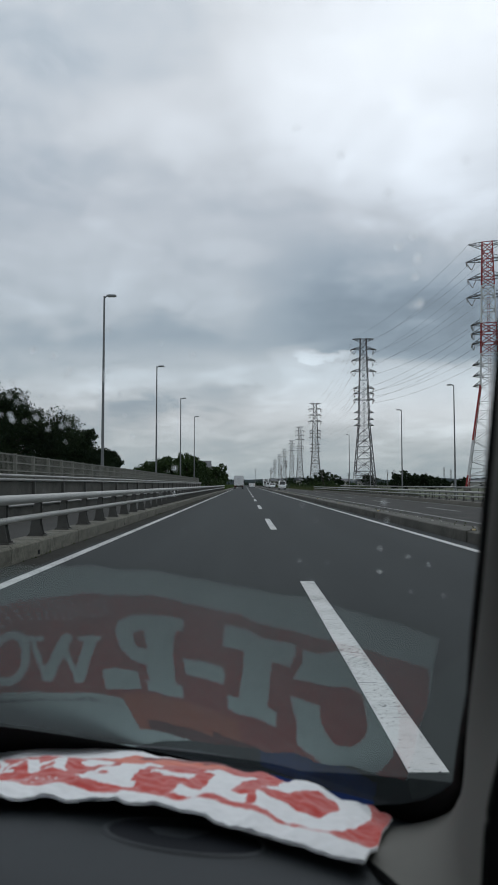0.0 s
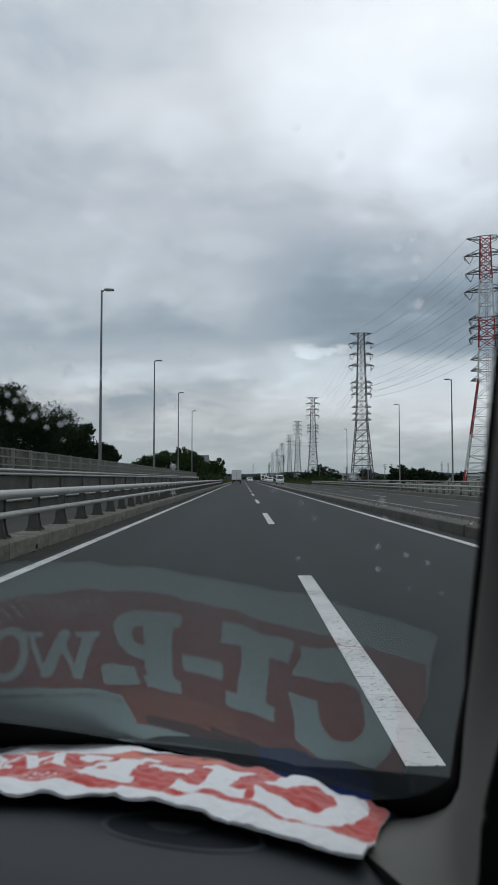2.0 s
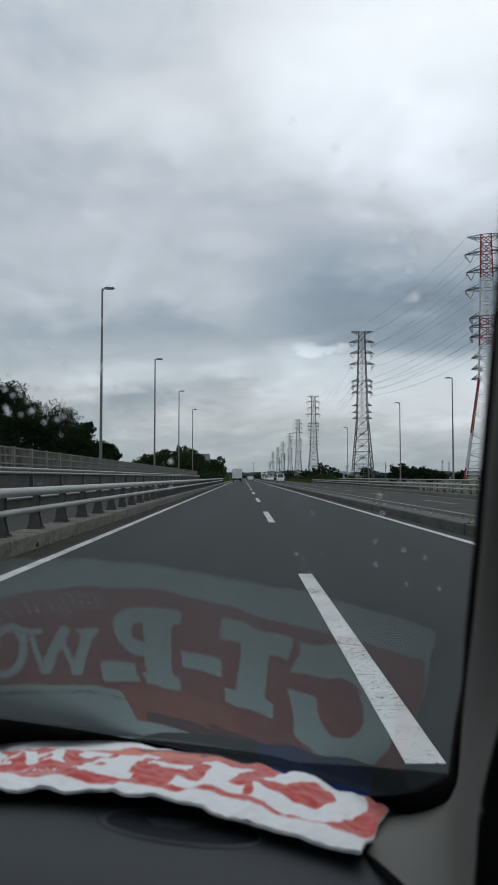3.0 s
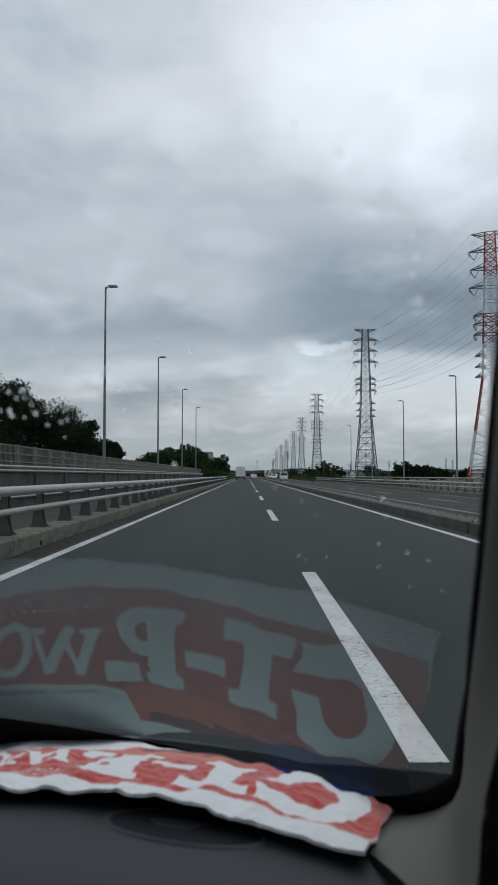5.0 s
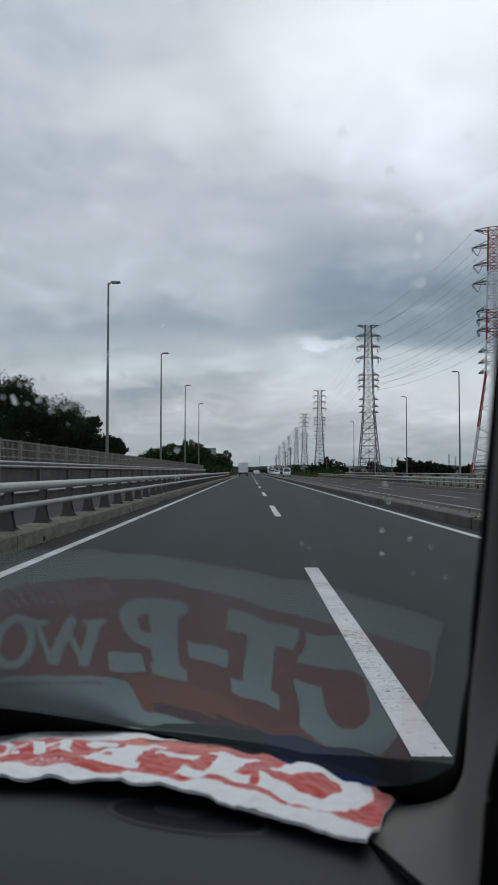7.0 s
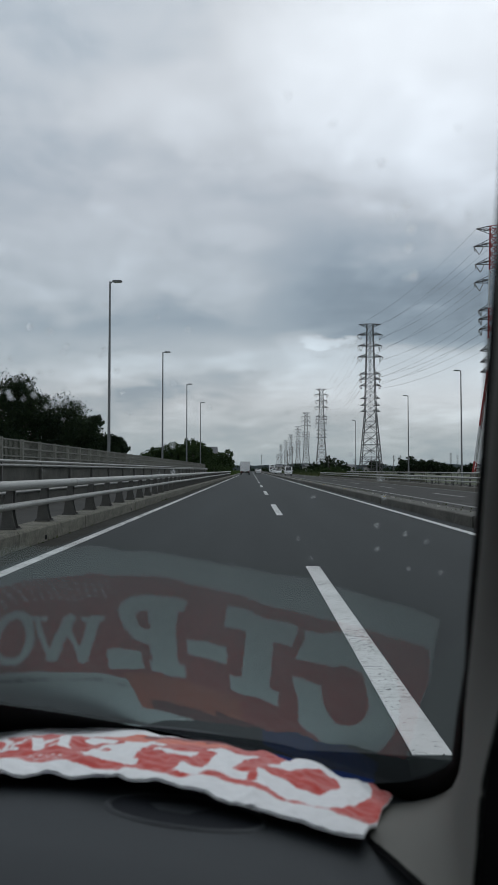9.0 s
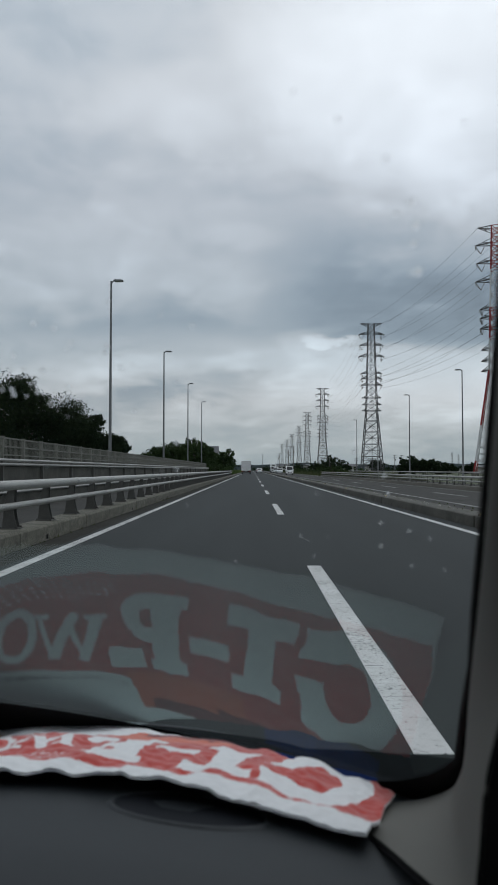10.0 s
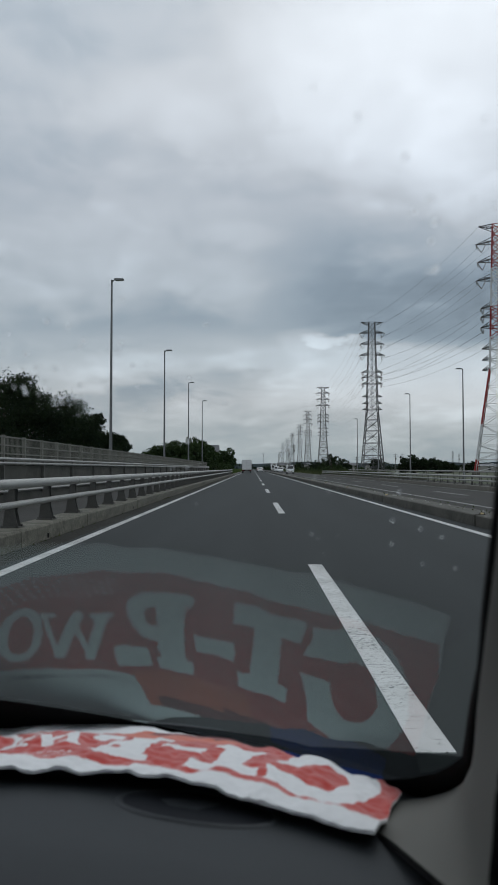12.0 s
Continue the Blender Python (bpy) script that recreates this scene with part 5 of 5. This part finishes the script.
for x in (XL + 0.12, XR - 0.12):
    for y in (0.55, -1.6):
        b = Build()
        b.tube([(x - 0.08, y, 0.28), (x - 0.06, y, 0.28), (x + 0.06, y, 0.28), (x + 0.08, y, 0.28)], [0.25, 0.28, 0.28, 0.25], 18)
        wh = car_part("wheel", tidy(b.mesh("tyre", RUBBER)), None)


# ================================================================ the printed towel on the dashboard
def towel_point(q, v):
    """q runs along the near hem from its end by the pillar, v across towards the glass; 0..1."""
    qq = min(q, 0.27)
    x = 0.073 - q
    y = 0.446 + 0.64 * qq - 1.15 * qq * qq
    n = Vector((0.31 * max(0.0, 1 - q / 0.3), 0.95)).normalized()
    w = 0.143 + 0.050 * min(1.0, q / 0.12) + 0.045 * min(1.0, max(0.0, (q - 0.13) / 0.12))
    hem = 0.0025 * noise.noise(Vector((q * 30, 2.0, 0))) + 0.0035 * noise.noise(Vector((q * 12, 9.0, 0)))
    p = Vector((x, y)) + n * (w * v + hem)
    return p


E1, E2, HEM = Vector((-0.931, 0.3645)), Vector((0.3645, 0.931)), Vector((0.073, 0.446))


def stroke(u, h, p, q, w):
    """True within w / 2 of the line from p to q."""
    d, r = Vector(q) - Vector(p), Vector((u, h)) - Vector(p)
    k = max(0.0, min(1.0, r.dot(d) / d.length_squared))
    return (r - d * k).length < w / 2


def ring(u, h, cu, ch, a, c, ia, ic):
    return math.hypot((u - cu) / a, (h - ch) / c) < 1 < math.hypot((u - cu) / ia, (h - ch) / ic)


def towel_colour(p):
    """The print: a red field with a white hem, large pale shapes and a pale strip. 0 white, 1 red, 2 orange, 3 dark red, 4 grey."""
    r = p - HEM
    u, v = r.dot(E1), r.dot(E2)
    v0 = 0.018 * math.sin(math.pi * u / 0.23) if u < 0.23 else -0.2 * (u - 0.23)
    h = v - v0
    if h < 0.0265 or u < 0.0038:
        return 0
    # a thick open ring
    if ring(u, h, 0.064, 0.100, 0.045, 0.064, 0.019, 0.031) and not (u > 0.066 and 0.073 < h < 0.094):
        return 0
    if 0.084 < u < 0.107 and 0.100 < h < 0.152 or 0.084 < u < 0.098 and 0.042 < h < 0.066:
        return 0
    # a post with a broad head and foot
    m = u - 0.1255 - 0.17 * h
    if 0.040 < h < 0.140:
        if abs(m) < 0.0125 or abs(m) < 0.029 and h < 0.064 or abs(m) < 0.023 and h > 0.120:
            return 0
    # a short bar
    m = u - 0.185 - 0.15 * (h - 0.097)
    if abs(m) < 0.0165 and 0.088 < h < 0.110:
        return 0
    # a post with a loop, and a block beside its foot
    m = u - 0.188 - 0.20 * h
    if 0.046 < h < 0.146 and (0.003 < m < 0.026 or -0.002 < m < 0.030 and (h < 0.060 or h > 0.128)):
        return 0
    if m > 0.015 and ring(m, h, 0.027, 0.076, 0.0245, 0.030, 0.0095, 0.0125):
        return 0
    if 0.036 < m < 0.066 and 0.117 < h < 0.144:
        return 0
    if u > 0.245:
        # two smaller letters of a word
        for pa, pb, w in (((0.271, 0.075), (0.300, 0.127), 0.0088), ((0.300, 0.127), (0.297, 0.080), 0.0048), ((0.292, 0.075), (0.325, 0.122), 0.0088),
                          ((0.325, 0.122), (0.317, 0.073), 0.0048), ((0.267, 0.076), (0.279, 0.075), 0.006), ((0.311, 0.072), (0.322, 0.071), 0.006)):
            if stroke(u, h, pa, pb, w):
                return 0
        k = 0.42 * (h - 0.090)
        if ring(u - k, h, 0.3435, 0.089, 0.0175, 0.031, 0.0095, 0.021) or ring(u - k, h, 0.400, 0.075, 0.0175, 0.031, 0.0095, 0.021):
            return 0
        # the pale strip with its line of small print
        s = h - 0.157 + 0.303 * (u - 0.273)
        if u > 0.273 and s > 0:
            return 4 if 0.010 < s < 0.0155 and (u * 95) % 1 > 0.3 and (u * 21) % 1 > 0.15 else 0
        # a field of small dots
        t = h - 0.030 + 0.12 * (u - 0.26)
        if u > 0.250 and 0.003 < t < 0.030 - 0.25 * max(0.0, 0.29 - u):
            if math.hypot((u * 165) % 1 - 0.5, (t * 165) % 1 - 0.5) < 0.25:
                return 0
    if 0.180 < h < 0.200 and 0.140 < u < 0.195:
        return 3
    if h > 0.204 + 0.1 * (0.25 - u) and u > 0.150:
        return 0
    if h > 0.188 and 0.150 < u < 0.262:
        return 3
    if h > 0.150 and 0.165 < u < 0.273:
        return 2
    return 1


b = Build()
qs = [0.0009 * i for i in range(477)] + [0.429 + 0.006 * i for i in range(1, 60)]
nv = 190
top = []
for i, q in enumerate(qs):
    row = []
    for j in range(nv + 1):
        v = j / nv
        p = towel_point(q, v)
        wave = 0.0075 * noise.noise(Vector((p.x * 38, p.y * 24, 0.5))) + 0.0018 * noise.noise(Vector((p.x * 120, p.y * 120, 3.0))) + 0.0028 * abs(noise.noise(Vector((p.x * 62 + 3, p.y * 40, 6.0))))
        edge = min(v, 1 - v, q / 0.16 + 0.02) * 14
        far = min(1.0, max(0.0, (v - 0.45) / 0.35)) * min(1.0, max(0.0, (q - 0.06) / 0.10))
        crest = max(0.0, 1 - (1 - v) / 0.09) * min(1.0, max(0.0, (q - 0.20) / 0.06)) * (0.6 + 0.8 * noise.noise(Vector((q * 34, 4.0, 0))))
        row.append(dash_at(p.x, p.y, 0.0115 + 0.003 * min(1.0, q / 0.12) - 0.0075 * far + 0.010 * crest + wave * (1 - 0.6 * far) + 0.002 * min(1.0, edge) + 0.002 * max(0.0, 1 - v * 5) * min(1.0, q * 12)))
    top.append(row)


def towel_cell(i, j):
    q = (qs[i] + qs[min(i + 1, len(qs) - 1)]) / 2
    return towel_colour(towel_point(q, (j + 0.5) / nv))


b.grid(top, towel_cell)
thick = Vector((0, 0, -0.0025))
b.grid([[p + thick for p in r] for r in top[::8]])
b.grid([[r[0] for r in top], [r[0] + thick + Vector((0, 0.001, 0)) for r in top]])
b.grid([[r[-1] for r in top], [r[-1] + thick for r in top]])
b.grid([top[0], [p + thick for p in top[0]]])
towel_me = b.mesh("towel", [TOWEL_WHITE, TOWEL_RED, TOWEL_ORANGE, TOWEL_DARK, TOWEL_GREY], True)
towel = tagged(new("towel", towel_me), "red and white printed towel spread along the dashboard", "towel")
towel.location = (0, CAR_Y, 0)

# folded blue cloth tucked between the towel and the glass
b = Build()
rows = []
for i in range(29):
    u = 0.035 + 0.115 * i / 28
    row = []
    for j in range(13):
        v = 0.173 + 0.012 * (u > 0.08) * min(1.0, (u - 0.08) / 0.03) + 0.036 * j / 12
        p = HEM + E1 * u + E2 * v
        row.append(dash_at(p.x, p.y, 0.004 + 0.002 * noise.noise(Vector((p.x * 60, p.y * 60, 1))) ))
    rows.append(row)
b.grid(rows)
b.grid([[p - Vector((0, 0, 0.004)) for p in r] for r in rows])
cloth = tagged(new("cloth", b.mesh("cloth", BLUE_CLOTH, True)), "folded dark blue cloth lying behind the towel", "cloth")
cloth.location = (0, CAR_Y, 0)


# raindrops on the outside of the pane: across, up and radius, in hundredths of the cabin's unit and tenths of millimetres
DROPS = [(4.51, 6.43, 11), (4.19, 6.27, 11), (4.75, 5.97, 13), (4.79, 5.60, 12), (5.07, 4.98, 14), (4.88, 4.96, 8), (3.68, 7.32, 9), (2.37, 8.19, 7), (0.27, 8.53, 4),
         (1.20, 8.83, 5), (6.04, 6.03, 7), (5.31, 7.56, 6), (5.96, -3.37, 8), (7.14, -3.70, 7), (6.24, -4.60, 7), (7.75, -5.57, 6), (4.3, -0.2, 13), (5.6, -1.2, 9), (5.9, -2.0, 8)]


def drop(bb, rng, x, z, r):
    """A flat, uneven dome of water on the outer face."""
    c = glass_at(x, z, -0.0052)
    t1 = (glass_at(x + 0.01, z, -0.0052) - c).normalized()
    t2 = (glass_at(x, z + 0.01, -0.0052) - c).normalized()
    nn = (c - glass_at(x, z)).normalized()
    n, st = 12, rng.uniform(1.0, 1.5)
    wob = [1 + rng.uniform(-0.12, 0.12) for _ in range(n)]
    rings = []
    for rr, hh in ((1.0, 0.0), (0.93, 0.12), (0.75, 0.28), (0.5, 0.42), (0.22, 0.50)):
        rings.append([c + t1 * (r * rr * wob[k] * math.cos(6.2832 * k / n)) + t2 * (r * st * rr * wob[k] * math.sin(6.2832 * k / n) + r * 0.65 * (1 - rr)) + nn * (r * hh) for k in range(n)])
    bb.grid([q + q[:1] for q in rings])
    bb.face(rings[-1])
    bb.face(rings[0][::-1])


def raindrops():
    rng = random.Random(21)
    bb = Build()
    for x, z, r in DROPS:
        drop(bb, rng, x / 100, z / 100, r / 10000)
    # a swarm low on the passenger's side, and a thin scatter elsewhere
    for sx, sz, dx, dz, count, big in ((-0.085, 0.024, 0.035, 0.014, 30, 0.0011), (-0.10, 0.030, 0.03, 0.010, 12, 0.0010), (0.0, 0.02, 0.05, 0.03, 22, 0.0006), (0.03, -0.045, 0.04, 0.02, 10, 0.0006)):
        for _ in range(count):
            x, z = rng.gauss(sx, dx), rng.gauss(sz, dz)
            if x < pane_edge(z) - 0.012:
                drop(bb, rng, x, z, big * rng.uniform(0.6, 1.2))
    return tagged(new("raindrops", tidy(bb.mesh("raindrops", WATER), 60)), "small raindrops on the outside of the windscreen", "raindrops", kind="stuff")


WATER = bpy.data.materials.new("rain_water")
WATER.use_nodes = True
wn = Nodes(WATER.node_tree)
clear = wn.add("ShaderNodeBsdfGlass")
clear.inputs["IOR"].default_value = 1.33
clear.inputs["Roughness"].default_value = 0.0
# added white scatter brightens the drops, standing in for the sky they bend in
sky_fill = wn.add("ShaderNodeBsdfTranslucent")
sky_fill.inputs["Color"].default_value = (0.93, 0.95, 0.96, 1)
both = wn.add("ShaderNodeMixShader")
both.inputs[0].default_value = 0.40
ends = wn.add("ShaderNodeOutputMaterial")
for shader, slot in ((clear, 1), (sky_fill, 2)):
    WATER.node_tree.links.new(shader.outputs[0], both.inputs[slot])
WATER.node_tree.links.new(both.outputs[0], ends.inputs[0])
raindrops().location = (0, CAR_Y, 0)
